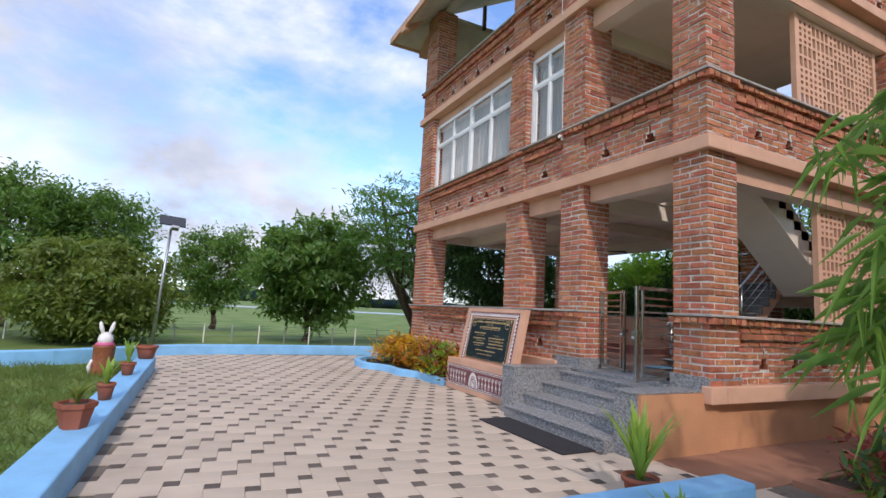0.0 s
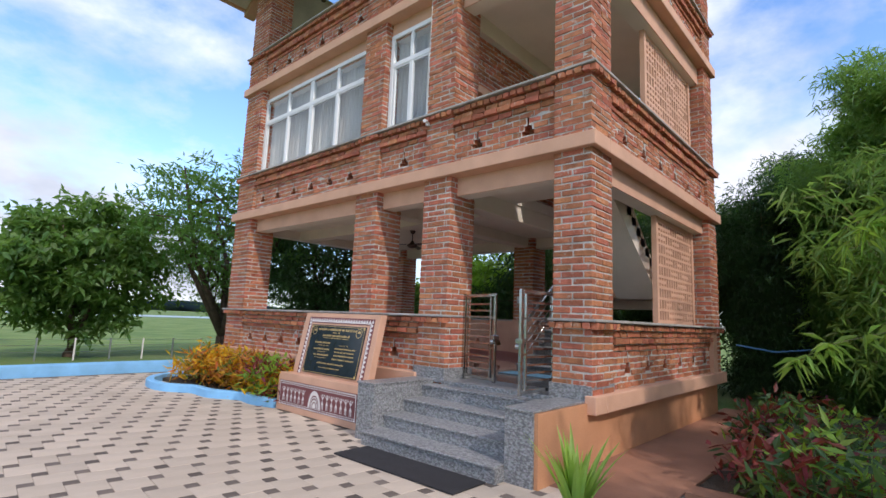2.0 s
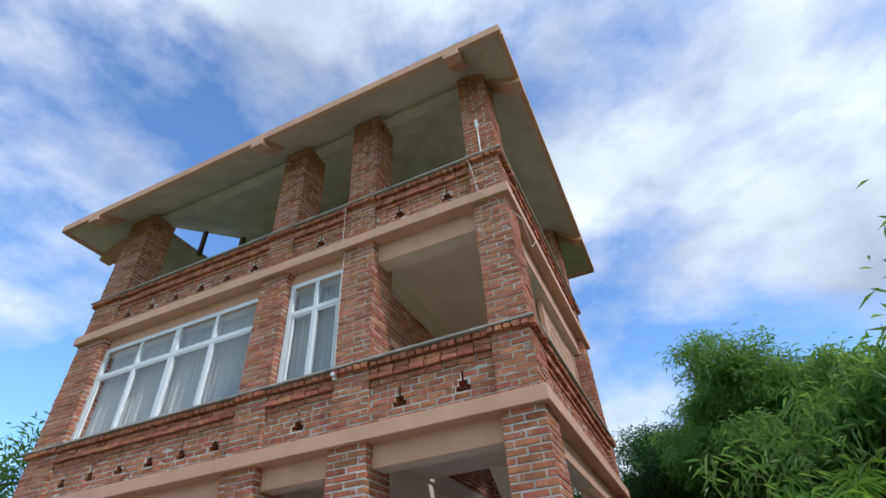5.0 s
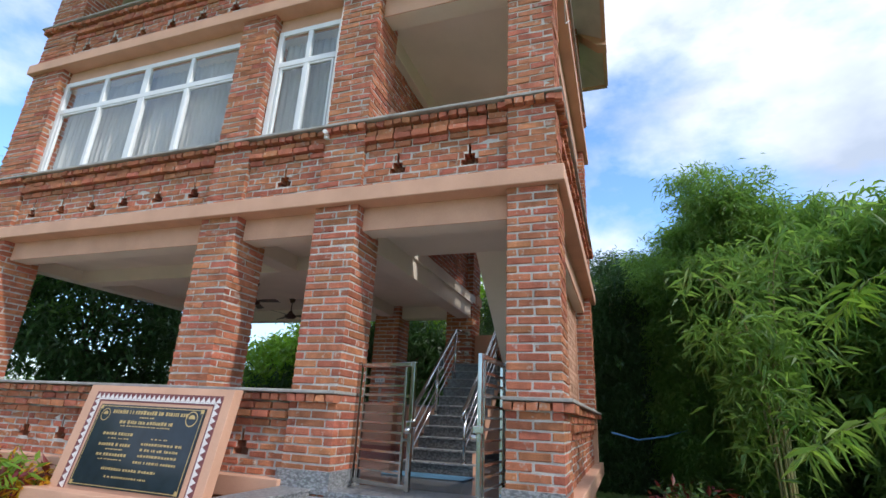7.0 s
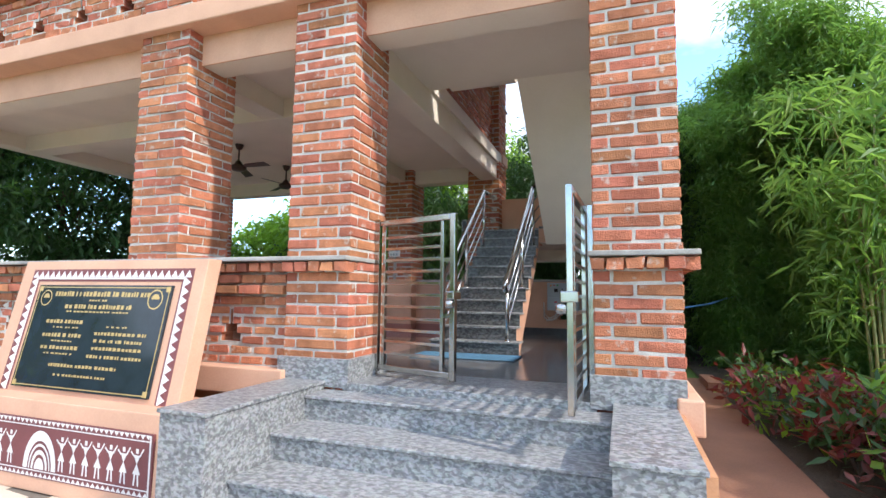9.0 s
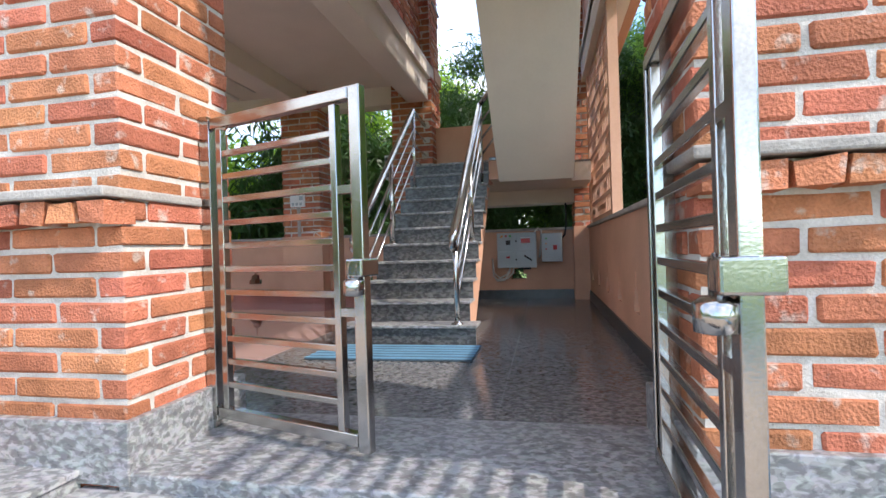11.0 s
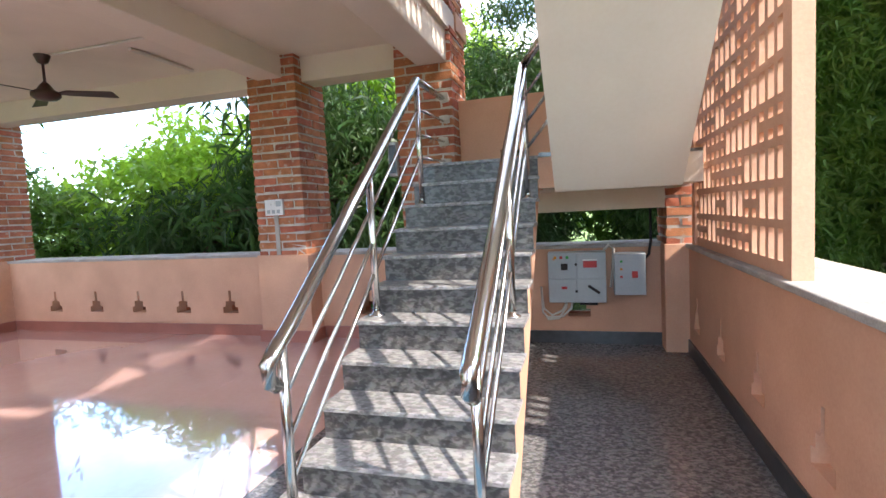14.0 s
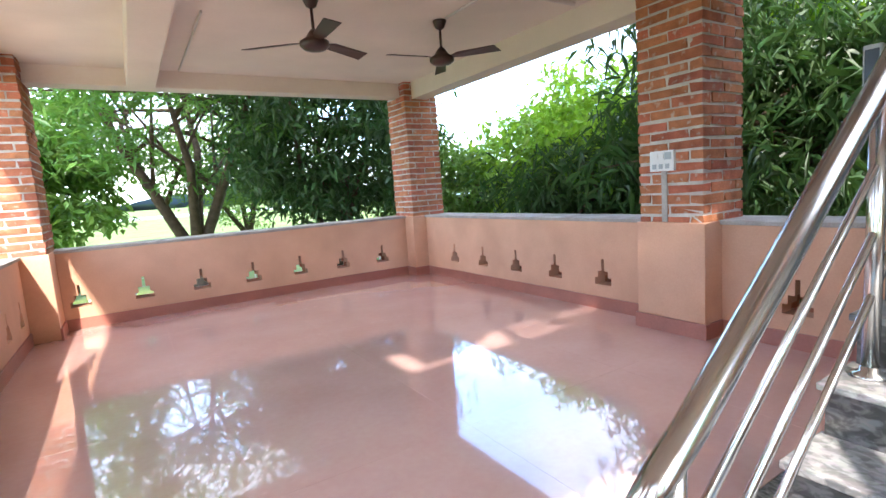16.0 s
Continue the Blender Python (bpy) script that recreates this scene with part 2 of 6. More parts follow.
LEAF_BAMBOO = leaf_mat("bamboo_leaf", (0.155, 0.26, 0.075), (0.07, 0.15, 0.045), 0.5)
LEAF_OLIVE = leaf_mat("olive_leaf", (0.16, 0.205, 0.05), (0.085, 0.13, 0.032), 0.36)
LEAF_YELLOW = leaf_mat("yellow_croton_leaf", (0.58, 0.33, 0.02), (0.34, 0.22, 0.02), 0.3)
LEAF_ORANGE = leaf_mat("orange_croton_leaf", (0.46, 0.17, 0.02), (0.30, 0.10, 0.02), 0.25)
LEAF_RED = leaf_mat("red_croton_leaf", (0.24, 0.04, 0.03), (0.07, 0.025, 0.025), 0.2)
LEAF_PALM = leaf_mat("young_palm_leaf", (0.25, 0.38, 0.08), (0.13, 0.26, 0.05), 0.35)
TERRA = mat("terracotta", (0.33, 0.095, 0.05), 0.75, var=0.25, scale=6, fine=70, bump=0.2, stain=0.2, stain_col=(0.20, 0.12, 0.09))
WHITE = mat("white_frame_paint", (0.80, 0.80, 0.79), 0.4, var=0.06, scale=4, fine=60, bump=0.02)
CURTAIN = mat("pale_curtain", (0.50, 0.48, 0.46), 0.9, var=0.12, scale=3, fine=90, bump=0.1)
BLACK_STONE = mat("black_polished_stone", (0.022, 0.034, 0.045), 0.12, var=0.3, scale=8, fine=120, bump=0.0)
GOLD = mat("gold_lettering", (0.62, 0.43, 0.17), 0.4, metal=0.4, var=0.15, scale=8, fine=60, bump=0)
MAROON = mat("maroon_paint", (0.20, 0.06, 0.06), 0.7, var=0.15, scale=4, fine=60, bump=0.05)
ART_WHITE = mat("white_folk_paint", (0.78, 0.72, 0.68), 0.7, var=0.08, scale=5, fine=60, bump=0.03)
FAN = mat("brown_fan_enamel", (0.055, 0.022, 0.016), 0.3, var=0.15, scale=4, fine=40, bump=0)
BOXGREY = mat("grey_cabinet_enamel", (0.42, 0.47, 0.49), 0.45, var=0.1, scale=4, fine=60, bump=0.02)
RUBBER = mat("black_rubber", (0.03, 0.028, 0.03), 0.8, var=0.3, scale=8, fine=120, bump=0.3)
MATBLUE = mat("blue_stripe_mat", (0.13, 0.30, 0.44), 0.85, var=0.2, scale=6, fine=200, bump=0.5)
MATGREY = mat("dark_stripe_mat", (0.07, 0.12, 0.16), 0.85, var=0.2, scale=6, fine=200, bump=0.5)
RED_P = mat("red_plastic", (0.55, 0.03, 0.03), 0.4, var=0.1, bump=0)
GREEN_P = mat("green_plastic", (0.04, 0.35, 0.08), 0.4, var=0.1, bump=0)
AMBER_P = mat("amber_plastic", (0.75, 0.28, 0.03), 0.4, var=0.1, bump=0)
HOSE = mat("blue_hose", (0.10, 0.24, 0.48), 0.5, var=0.1, bump=0)
GALV = mat("galvanised_pole", (0.45, 0.47, 0.48), 0.4, metal=0.8, var=0.2, scale=4, fine=80, bump=0.03)
PANEL = mat("solar_panel_dark", (0.03, 0.035, 0.05), 0.25, var=0.2, bump=0)
RABBIT = mat("white_fibreglass", (0.80, 0.77, 0.74), 0.45, var=0.1, scale=8, fine=60, bump=0.05)
PINKP = mat("pink_fibreglass", (0.62, 0.12, 0.25), 0.45, var=0.1, bump=0.02)
STUMP = mat("brown_fibreglass", (0.32, 0.10, 0.04), 0.55, var=0.35, scale=9, fine=50, bump=0.3)
PIPE_WHITE = mat("white_conduit", (0.66, 0.62, 0.56), 0.5, var=0.08, bump=0)


def glass_mat():
    m = bpy.data.materials.new("window_glass")
    m.use_nodes = True
    n, l = m.node_tree.nodes, m.node_tree.links
    p = n["Principled BSDF"]
    p.inputs["Base Color"].default_value = (0.9, 0.95, 0.96, 1)
    p.inputs["Roughness"].default_value = 0.02
    p.inputs["Transmission Weight"].default_value = 1.0
    p.inputs["IOR"].default_value = 1.45
    return m


GLASS = glass_mat()


# ---------------- mesh helpers ----------------
class Geo:
    """Collects vertices and faces of one mesh."""

    def __init__(self):
        self.v, self.f, self.m = [], [], []

    def add(self, verts, faces, slot=0):
        o = len(self.v)
        self.v.extend(verts)
        self.f.extend([tuple(i + o for i in q) for q in faces])
        self.m.extend([slot] * len(faces))
        return self

    def box(self, x0, x1, y0, y1, z0, z1, slot=0, j=0.0):
        r = random.uniform
        vs = [(x + (r(-j, j) if j else 0), y + (r(-j, j) if j else 0), z + (r(-j, j) if j else 0))
              for z in (z0, z1) for y in (y0, y1) for x in (x0, x1)]
        return self.add(vs, [(0, 2, 3, 1), (4, 5, 7, 6), (0, 1, 5, 4), (2, 6, 7, 3), (0, 4, 6, 2), (1, 3, 7, 5)], slot)

    def obox(self, m, sx, sy, sz, slot=0):
        """A box of full sizes sx, sy, sz about the origin of the pose m."""
        vs = [tuple(m @ Vector((x * sx / 2, y * sy / 2, z * sz / 2))) for z in (-1, 1) for y in (-1, 1) for x in (-1, 1)]
        return self.add(vs, [(0, 2, 3, 1), (4, 5, 7, 6), (0, 1, 5, 4), (2, 6, 7, 3), (0, 4, 6, 2), (1, 3, 7, 5)], slot)

    def prism(self, poly, axis, a, b, slot=0):
        """Extrudes a 2D polygon along an axis from a to b. axis x: (y, z); y: (x, z); z: (x, y)."""
        def put(u, v, w):
            return {"x": (w, u, v), "y": (u, w, v), "z": (u, v, w)}[axis]
        n = len(poly)
        vs = [put(u, v, a) for u, v in poly] + [put(u, v, b) for u, v in poly]
        fs = [tuple(range(n)), tuple(range(2 * n - 1, n - 1, -1))]
        fs += [((i + 1) % n, i, i + n, (i + 1) % n + n) for i in range(n)]
        return self.add(vs, fs, slot)

    def tube(self, pts, radii, sides=8, slot=0, caps=True):
        pts = [Vector(p) for p in pts]
        if not hasattr(radii, "__len__"):
            radii = [radii] * len(pts)
        vs, fs = [], []
        for i, p in enumerate(pts):
            d = (pts[min(i + 1, len(pts) - 1)] - pts[max(i - 1, 0)]).normalized()
            u = d.cross(Vector((0.13, 0.31, 0.94)))
            if u.length < 0.15:
                u = d.cross(Vector((1, 0, 0)))
            u.normalize()
            w = d.cross(u)
            for k in range(sides):
                a = 2 * math.pi * k / sides
                vs.append(tuple(p + radii[i] * (math.cos(a) * u + math.sin(a) * w)))
        for i in range(len(pts) - 1):
            for k in range(sides):
                k2 = (k + 1) % sides
                fs.append((i * sides + k, i * sides + k2, (i + 1) * sides + k2, (i + 1) * sides + k))
        if caps:
            fs.append(tuple(range(sides - 1, -1, -1)))
            fs.append(tuple((len(pts) - 1) * sides + k for k in range(sides)))
        return self.add(vs, fs, slot)

    def lathe(self, prof, centre=(0, 0, 0), sides=20, slot=0):
        """Turns a profile of (radius, height) about the vertical."""
        cx, cy, cz = centre
        vs = [(cx + r * math.cos(2 * math.pi * k / sides), cy + r * math.sin(2 * math.pi * k / sides), cz + z) for r, z in prof for k in range(sides)]
        fs = []
        for i in range(len(prof) - 1):
            for k in range(sides):
                k2 = (k + 1) % sides
                fs.append((i * sides + k, i * sides + k2, (i + 1) * sides + k2, (i + 1) * sides + k))
        fs.append(tuple(range(sides - 1, -1, -1)))
        fs.append(tuple((len(prof) - 1) * sides + k for k in range(sides)))
        return self.add(vs, fs, slot)

    def mesh(self, name, mats, smooth=False):
        me = bpy.data.meshes.new(name)
        me.from_pydata(self.v, [], self.f)
        for m in (mats if isinstance(mats, (list, tuple)) else [mats]):
            me.materials.append(m)
        if len(me.materials) > 1:
            me.polygons.foreach_set("material_index", self.m)
        if smooth:
            me.polygons.foreach_set("use_smooth", [True] * len(me.polygons))
        me.update()
        return me


def thing(name, geo=None, mats=None, label="", category="", kind="", group="", at=None, smooth=False):
    ob = new(name, geo.mesh(name, mats, smooth) if geo else None)
    if at is not None:
        ob.matrix_basis = at
    return tagged(ob, label, category, group, kind)


def part(name, geo, mats, parent, label="", smooth=False, bevel=0.0, kind=""):
    ob = new(name, geo.mesh(name, mats, smooth))
    ob.parent = parent
    if bevel:
        bv = ob.modifiers.new("bevel", "BEVEL")
        bv.width, bv.segments, bv.limit_method = bevel, 2, "ANGLE"
    return tagged(ob, label, kind=kind)


def structure(name, geo, mats, label="", bevel=0.0, smooth=False):
    ob = thing(name, geo, mats, label, kind="structure", smooth=smooth)
    if bevel:
        bv = ob.modifiers.new("bevel", "BEVEL")
        bv.width, bv.segments, bv.limit_method = bevel, 2, "ANGLE"
    return ob


# ---------------- the plan ----------------
XF, XB = 5.84, 11.70          # front and back faces of the brick columns
YS, YN = 3.96, 13.46          # south and north faces of the brick columns
PROUD = 0.085                 # how far bands and caps stand out
COL = 0.58
FLOOR = 0.74
BANDS = (0.81, 4.04, 7.34)    # top of the plaster band of each storey
CAPS = (1.70, 4.97, 8.20)     # top of each parapet
BEAMS = (3.56, 6.78, 10.30)   # underside of the beams, top of the columns
COURSE = 0.0865
FRONT_COLS = ((YS, YS + 0.53), (6.29, 6.87), (8.05, 8.64), (12.66, YN))
BACK_COLS = ((YS, YS + 0.53), (6.36, 6.93), (8.05, 8.63), (12.86, YN))
HOLE = ((0.0, 0.075, 0.21), (0.075, 0.145, 0.13), (0.145, 0.27, 0.034))  # steps of the shrine-shaped opening


def brick_ring(geo, x0, x1, y0, y1, z0, z1, j=0.004):
    """Lays bricks round a pier, course by course, with the joints breaking bond."""
    n = max(1, round((z1 - z0) / COURSE))
    h = (z1 - z0) / n
    g = 0.0105
    for k in range(n):
        za, zb = z0 + k * h + g, z0 + (k + 1) * h - g
        for side in range(4):
            a0, a1 = (x0, x1) if side % 2 == 0 else (y0, y1)
            lead = (k + side) % 2 == 0
            cuts = [a0, (a0 + a1) / 2 + random.uniform(-0.02, 0.02), a1] if lead else [a0, a1]
            lo, hi = (0.0, 0.0) if lead else (0.112, 0.112)
            for i in range(len(cuts) - 1):
                p, q = cuts[i] + (g if i else 0), cuts[i + 1] - (g if i < len(cuts) - 2 else 0)
                if i == 0:
                    p += lo + (g if lo else 0)
                if i == len(cuts) - 2:
                    q -= hi + (g if hi else 0)
                if q - p < 0.02:
                    continue
                out = random.uniform(0.0, 0.006)
                d = 0.104
                if side == 0:
                    b = (p, q, y0 - out, y0 + d)
                elif side == 1:
                    b = (x1 - d, x1 + out, p, q)
                elif side == 2:
                    b = (p, q, y1 - d, y1 + out)
                else:
                    b = (x0 - out, x0 + d, p, q)
                yield_box = (b[0], b[1], b[2], b[3], za, zb)
                geo.append(yield_box)


def worn_brick(sx, sy, sz, c=0.007):
    """A brick with chamfered, chipped edges."""
    bm = bmesh.new()
    bmesh.ops.create_cube(bm, size=2.0)
    for v in bm.verts:
        v.co = Vector((v.co.x * sx, v.co.y * sy, v.co.z * sz))
    bmesh.ops.bevel(bm, geom=bm.edges[:], offset=c, segments=1, affect="EDGES")
    for v in bm.verts:
        v.co += Vector([random.uniform(-0.0034, 0.0034) for _ in range(3)])
    me = bpy.data.meshes.new("brick")
    bm.to_mesh(me)
    bm.free()
    me.materials.append(BRICK_ONE)
    return me


def lay(boxes, parent, singles=False, j=0.0075):
    """Bricks as one joined part, or each as an object of its own on a few shared meshes."""
    if not singles:
        g = Geo()
        for b in boxes:
            g.box(*b, j=j)
        return part("bricks", g, BRICK, parent, kind="stuff")
    shared = {}
    for b in boxes:
        size = tuple(round(s / 0.01) * 0.01 for s in (b[1] - b[0], b[3] - b[2], b[5] - b[4]))
        key = (*size, random.randint(0, 2))
        if key not in shared:
            sx, sy, sz = (s / 2 for s in size)
            shared[key] = worn_brick(sx, sy, sz)
        ob = new("brick", shared[key])
        ob.parent = parent
        ob.location = ((b[0] + b[1]) / 2, (b[2] + b[3]) / 2, (b[4] + b[5]) / 2)


SINGLE_LATER = []


def brick_column(name, x0, x1, y0, y1, z0, z1, label, near=False):
    core = Geo().box(x0 + 0.006, x1 - 0.006, y0 + 0.006, y1 - 0.006, z0, z1)
    ob = structure(name, core, MORTAR, label)
    boxes = []
    brick_ring(boxes, x0, x1, y0, y1, z0, z1)
    if z1 > 10:                                # broken top courses below the roof slab
        for k in range(5):
            bx, by = random.uniform(x0 + 0.22, x1 - 0.14), random.uniform(y0, y1 - 0.2)
            boxes.append((bx, bx + 0.13, by, by + random.uniform(0.1, 0.2), z1 - 0.01, z1 + random.uniform(0.03, 0.10)))
    if near:
        SINGLE_LATER.append((boxes, ob))
    else:
        lay(boxes, ob)
    return ob


def strips(geo, axis, face0, face1, a0, a1, z0, z1, holes, hz, slot=0):
    """A wall slab along an axis, with shrine-shaped openings through it at the given places."""
    def put(p, q, za, zb):
        if q - p > 0.002 and zb - za > 0.002:
            if axis == "x":
                geo.box(p, q, face0, face1, za, zb, slot)
            else:
                geo.box(face0, face1, p, q, za, zb, slot)
    if not holes:
        put(a0, a1, z0, z1)
        return
    put(a0, a1, z0, hz)
    for lo, hi, w in HOLE:
        edge = a0
        for h in holes:
            put(edge, h - w / 2, hz + lo, hz + hi)
            edge = h + w / 2
        put(edge, a1, hz + lo, hz + hi)
    put(a0, a1, hz + HOLE[-1][1], z1)


def wall_bricks(axis, face, sign, a0, a1, z0, z1, holes=(), hz=0.0, project=0.0, length=0.235):
    """Running bond on a wall face. sign: the way the face looks along the other axis."""
    out = []
    n = max(1, round((z1 - z0) / COURSE))
    h = (z1 - z0) / n
    g = 0.0105
    for k in range(n):
        za, zb = z0 + k * h + g, z0 + (k + 1) * h - g
        a = a0 - (length / 2 if k % 2 else 0)
        while a < a1 - 0.01:
            p, q = max(a, a0) + g, min(a + length, a1) - g
            a += length
            if q - p < 0.03:
                continue
            spans = [(p, q)]
            for c in holes:
                for lo, hi, w in HOLE:
                    if zb > hz + lo + 0.01 and za < hz + hi - 0.01:
                        nxt = []
                        for s, e in spans:
                            l, r = c - w / 2 - 0.004, c + w / 2 + 0.004
                            if e <= l or s >= r:
                                nxt.append((s, e))
                            else:
                                nxt += [(s, l)] * (l - s > 0.02) + [(r, e)] * (e - r > 0.02)
                        spans = nxt
            for s, e in spans:
                o = face + sign * (project + random.uniform(-0.002, 0.006))
                i = face - sign * 0.05
                lo_, hi_ = min(o, i), max(o, i)
                out.append((s, e, lo_, hi_, za, zb) if axis == "x" else (lo_, hi_, s, e, za, zb))
    return out


def parapet(name, axis, face, sign, a0, a1, band_top, cap_top, holes, inner, near=False, label="", ends=(0, 0)):
    """Brick parapet between two piers: plaster inside, brick outside with stepped courses under a cemented brick cap."""
    wall = face - sign * 0.055                    # brick face, set back from the piers
    inner_face = face - sign * 0.36
    hz = band_top + 0.19
    top = cap_top - 0.035
    g = Geo()
    strips(g, axis, *sorted((wall - sign * 0.006, wall - sign * 0.018)), a0, a1, band_top - 0.05, top, holes, hz)
    ob = structure(name, g, MORTAR, label)
    gc = Geo()
    strips(gc, axis, *sorted((wall - sign * 0.018, wall - sign * 0.15)), a0, a1, band_top - 0.05, top, holes, hz)
    part("brick_core", gc, BRICK, ob)
    gi = Geo()
    strips(gi, axis, *sorted((wall - sign * 0.15, inner_face)), a0, a1, band_top - 0.07, top - 0.002, holes, hz)
    part("plaster_lining", gi, inner, ob)
    boxes = wall_bricks(axis, wall, sign, a0, a1, band_top, cap_top - 0.40, holes, hz)
    for i, pr in enumerate((0.025, 0.075, 0.045, 0.10)):   # stepped courses up to the cap
        zz = cap_top - 0.40 + i * 0.0905
        boxes += wall_bricks(axis, wall, sign, a0, a1, zz, zz + 0.088, project=pr, length=0.235 if i < 3 else 0.118)
    if near:
        SINGLE_LATER.append((boxes, ob))
    else:
        lay(boxes, ob)
    return ob


def ring_band(name, z0, z1, out, mats, thick=0.35, label="", gaps=(), bevel=0.012, back_gap=None):
    """A band round the four sides. gaps: stretches (y0, y1) of the front that stay open; back_gap: one at the back."""
    x0, x1, y0, y1 = XF - out, XB + out, YS - out, YN + out
    g = Geo()
    edges = [y0, *[v for gap in gaps for v in gap], y1]
    for i in range(0, len(edges), 2):
        g.box(x0, x0 + thick, edges[i], edges[i + 1], z0, z1)
    if back_gap:
        g.box(x1 - thick, x1, y0, back_gap[0], z0, z1)
        g.box(x1 - thick, x1, back_gap[1], y1, z0, z1)
    else:
        g.box(x1 - thick, x1, y0, y1, z0, z1)
    g.box(x0 + thick, x1 - thick, y0, y0 + thick, z0, z1)
    g.box(x0 + thick, x1 - thick, y1 - thick, y1, z0, z1)
    return structure(name, g, mats, label, bevel)


# the back of the stair bay is open above the landing
STAIR_BAY = (BACK_COLS[0][1] + 0.02, BACK_COLS[1][0] - 0.02)
GATE = (FRONT_COLS[0][1] + 0.03, FRONT_COLS[1][0] - 0.02)

# plinth, bands, caps, beams
g = Geo().box(XF + 0.10, XB - 0.06, YS + 0.07, YN - 0.07, -0.3, FLOOR - 0.06)
structure("plinth", g, ORANGE, "orange plastered plinth under the brick pavilion, rain-stained")
ring_band("trim_plinth_ledge", 0.60, BANDS[0], PROUD, PEACH, label="peach plaster ledge round the plinth", gaps=((GATE[0] - 0.5, GATE[1] + 0.55),), thick=0.3)
for i in (1, 2):
    ring_band(f"trim_band_{i}", BANDS[i] - 0.19, BANDS[i], PROUD, PEACH, label="peach plaster band between the storeys", thick=0.45, back_gap=STAIR_BAY if i == 1 else None)
for i, c in enumerate(CAPS):
    ring_band(f"trim_cap_{i}", c - 0.035, c, PROUD + 0.008, CEMENT, label="rough cement top of the brick parapet", thick=0.48, gaps=(GATE,) if i == 0 else (), bevel=0.008, back_gap=STAIR_BAY if i == 1 else None)
    # soldier bricks of the cap where it passes the piers
    x0, x1, y0, y1 = XF, XB, YS, YN
    boxes = []
    for (a, b) in FRONT_COLS:
        boxes += wall_bricks("y", XF, -1, a - 0.02, b + 0.02, c - 0.128, c - 0.037, project=PROUD - 0.005, length=0.118)
    for (a, b) in BACK_COLS:
        boxes += wall_bricks("y", XB, 1, a, b, c - 0.128, c - 0.037, project=PROUD - 0.005, length=0.118)
    for (a, b) in ((XF - 0.06, XF + 0.62), (XB - COL, XB + 0.06)):
        boxes += wall_bricks("x", YS, -1, a, b, c - 0.128, c - 0.037, project=PROUD - 0.005, length=0.118)
        boxes += wall_bricks("x", YN, 1, a, b, c - 0.128, c - 0.037, project=PROUD - 0.005, length=0.118)
    lay(boxes, structure(f"trim_cap_bricks_{i}", Geo().box(XF + 0.02, XF + 0.2, YS + 0.02, YS + 0.2, c - 0.12, c - 0.04), MORTAR, "brick course of the parapet cap round the piers"))

# columns, storey by storey
for s, (z0, z1) in enumerate(((FLOOR - 0.12, 3.86), (4.02, 7.16), (7.32, 10.58))):
    for i, (a, b) in enumerate(FRONT_COLS):
        brick_column(f"column_front_{s}_{i}", XF, XF + 0.60, a, b, z0, z1, "square red brick column with pale mortar joints", near=(s == 0 and i in (0, 1)))
    for i, (a, b) in enumerate(BACK_COLS):
        brick_column(f"column_back_{s}_{i}", XB - COL, XB, a, b, z0, z1, "square red brick column with pale mortar joints", near=False)

# parapets of the three storeys
NH = [6.64 + 0.665 * k for k in range(7)]
SH = [7.05 + 0.75 * k for k in range(6)]
for s in range(3):
    bt, ct = BANDS[s], CAPS[s]
    for i in range(3):
        a, b = FRONT_COLS[i][1], FRONT_COLS[i + 1][0]
        if s == 0 and i == 0:
            continue
        n = (2, 1, 6)[i]
        holes = [a + (b - a) * (k + 0.5) / n for k in range(n)] if n > 1 else [(a + b) / 2]
        parapet(f"wall_front_{s}_{i}", "y", XF, -1, a, b, bt, ct, holes, PEACH, near=(s == 0 and i == 1), label="red brick parapet with shrine-shaped openings and stepped courses")
    for i in range(3):
        a, b = BACK_COLS[i][1], BACK_COLS[i + 1][0]
        if s == 1 and i == 0:
            continue
        holes = [(7.47,), (9.26, 9.95, 10.64, 11.34, 12.05)][i - 1] if i else (5.25,)
        parapet(f"wall_back_{s}_{i}", "y", XB, 1, a, b, bt, ct, list(holes), PEACH, label="parapet with shrine-shaped openings, peach plaster inside")
    parapet(f"wall_south_{s}", "x", YS, -1, XF + 0.60, XB - COL, bt, ct, SH, PEACH, label="red brick parapet with shrine-shaped openings and stepped courses")
    parapet(f"wall_north_{s}", "x", YN, 1, XF + 0.60, XB - COL, bt, ct, NH, PEACH, label="parapet with shrine-shaped openings, peach plaster inside")

# peach plaster round the feet of the columns inside, up to the parapet
piers = [(XB - COL - 0.025, XB - 0.34, a - 0.025, b + 0.025) for a, b in BACK_COLS]
piers += [(XF + 0.34, XF + 0.625, FRONT_COLS[3][0] - 0.025, YN - 0.33), (XF + 0.34, XF + 0.625, FRONT_COLS[2][0] - 0.025, FRONT_COLS[2][1] + 0.025)]
for i, b in enumerate(piers):
    structure(f"wall_pier_plaster_{i}", Geo().box(*b, FLOOR, CAPS[0] - 0.002), PEACH, "peach plaster round the foot of the inner pier", 0.006)
# skirting
g = Geo()
g.box(XF + 0.36, XB - 0.34, YN - 0.375, YN - 0.357, FLOOR, FLOOR + 0.13)
g.box(XB - 0.375, XB - 0.357, 6.93, YN - 0.36, FLOOR, FLOOR + 0.13)
g.box(XF + 0.357, XF + 0.375, 6.9, YN - 0.36, FLOOR, FLOOR + 0.13)
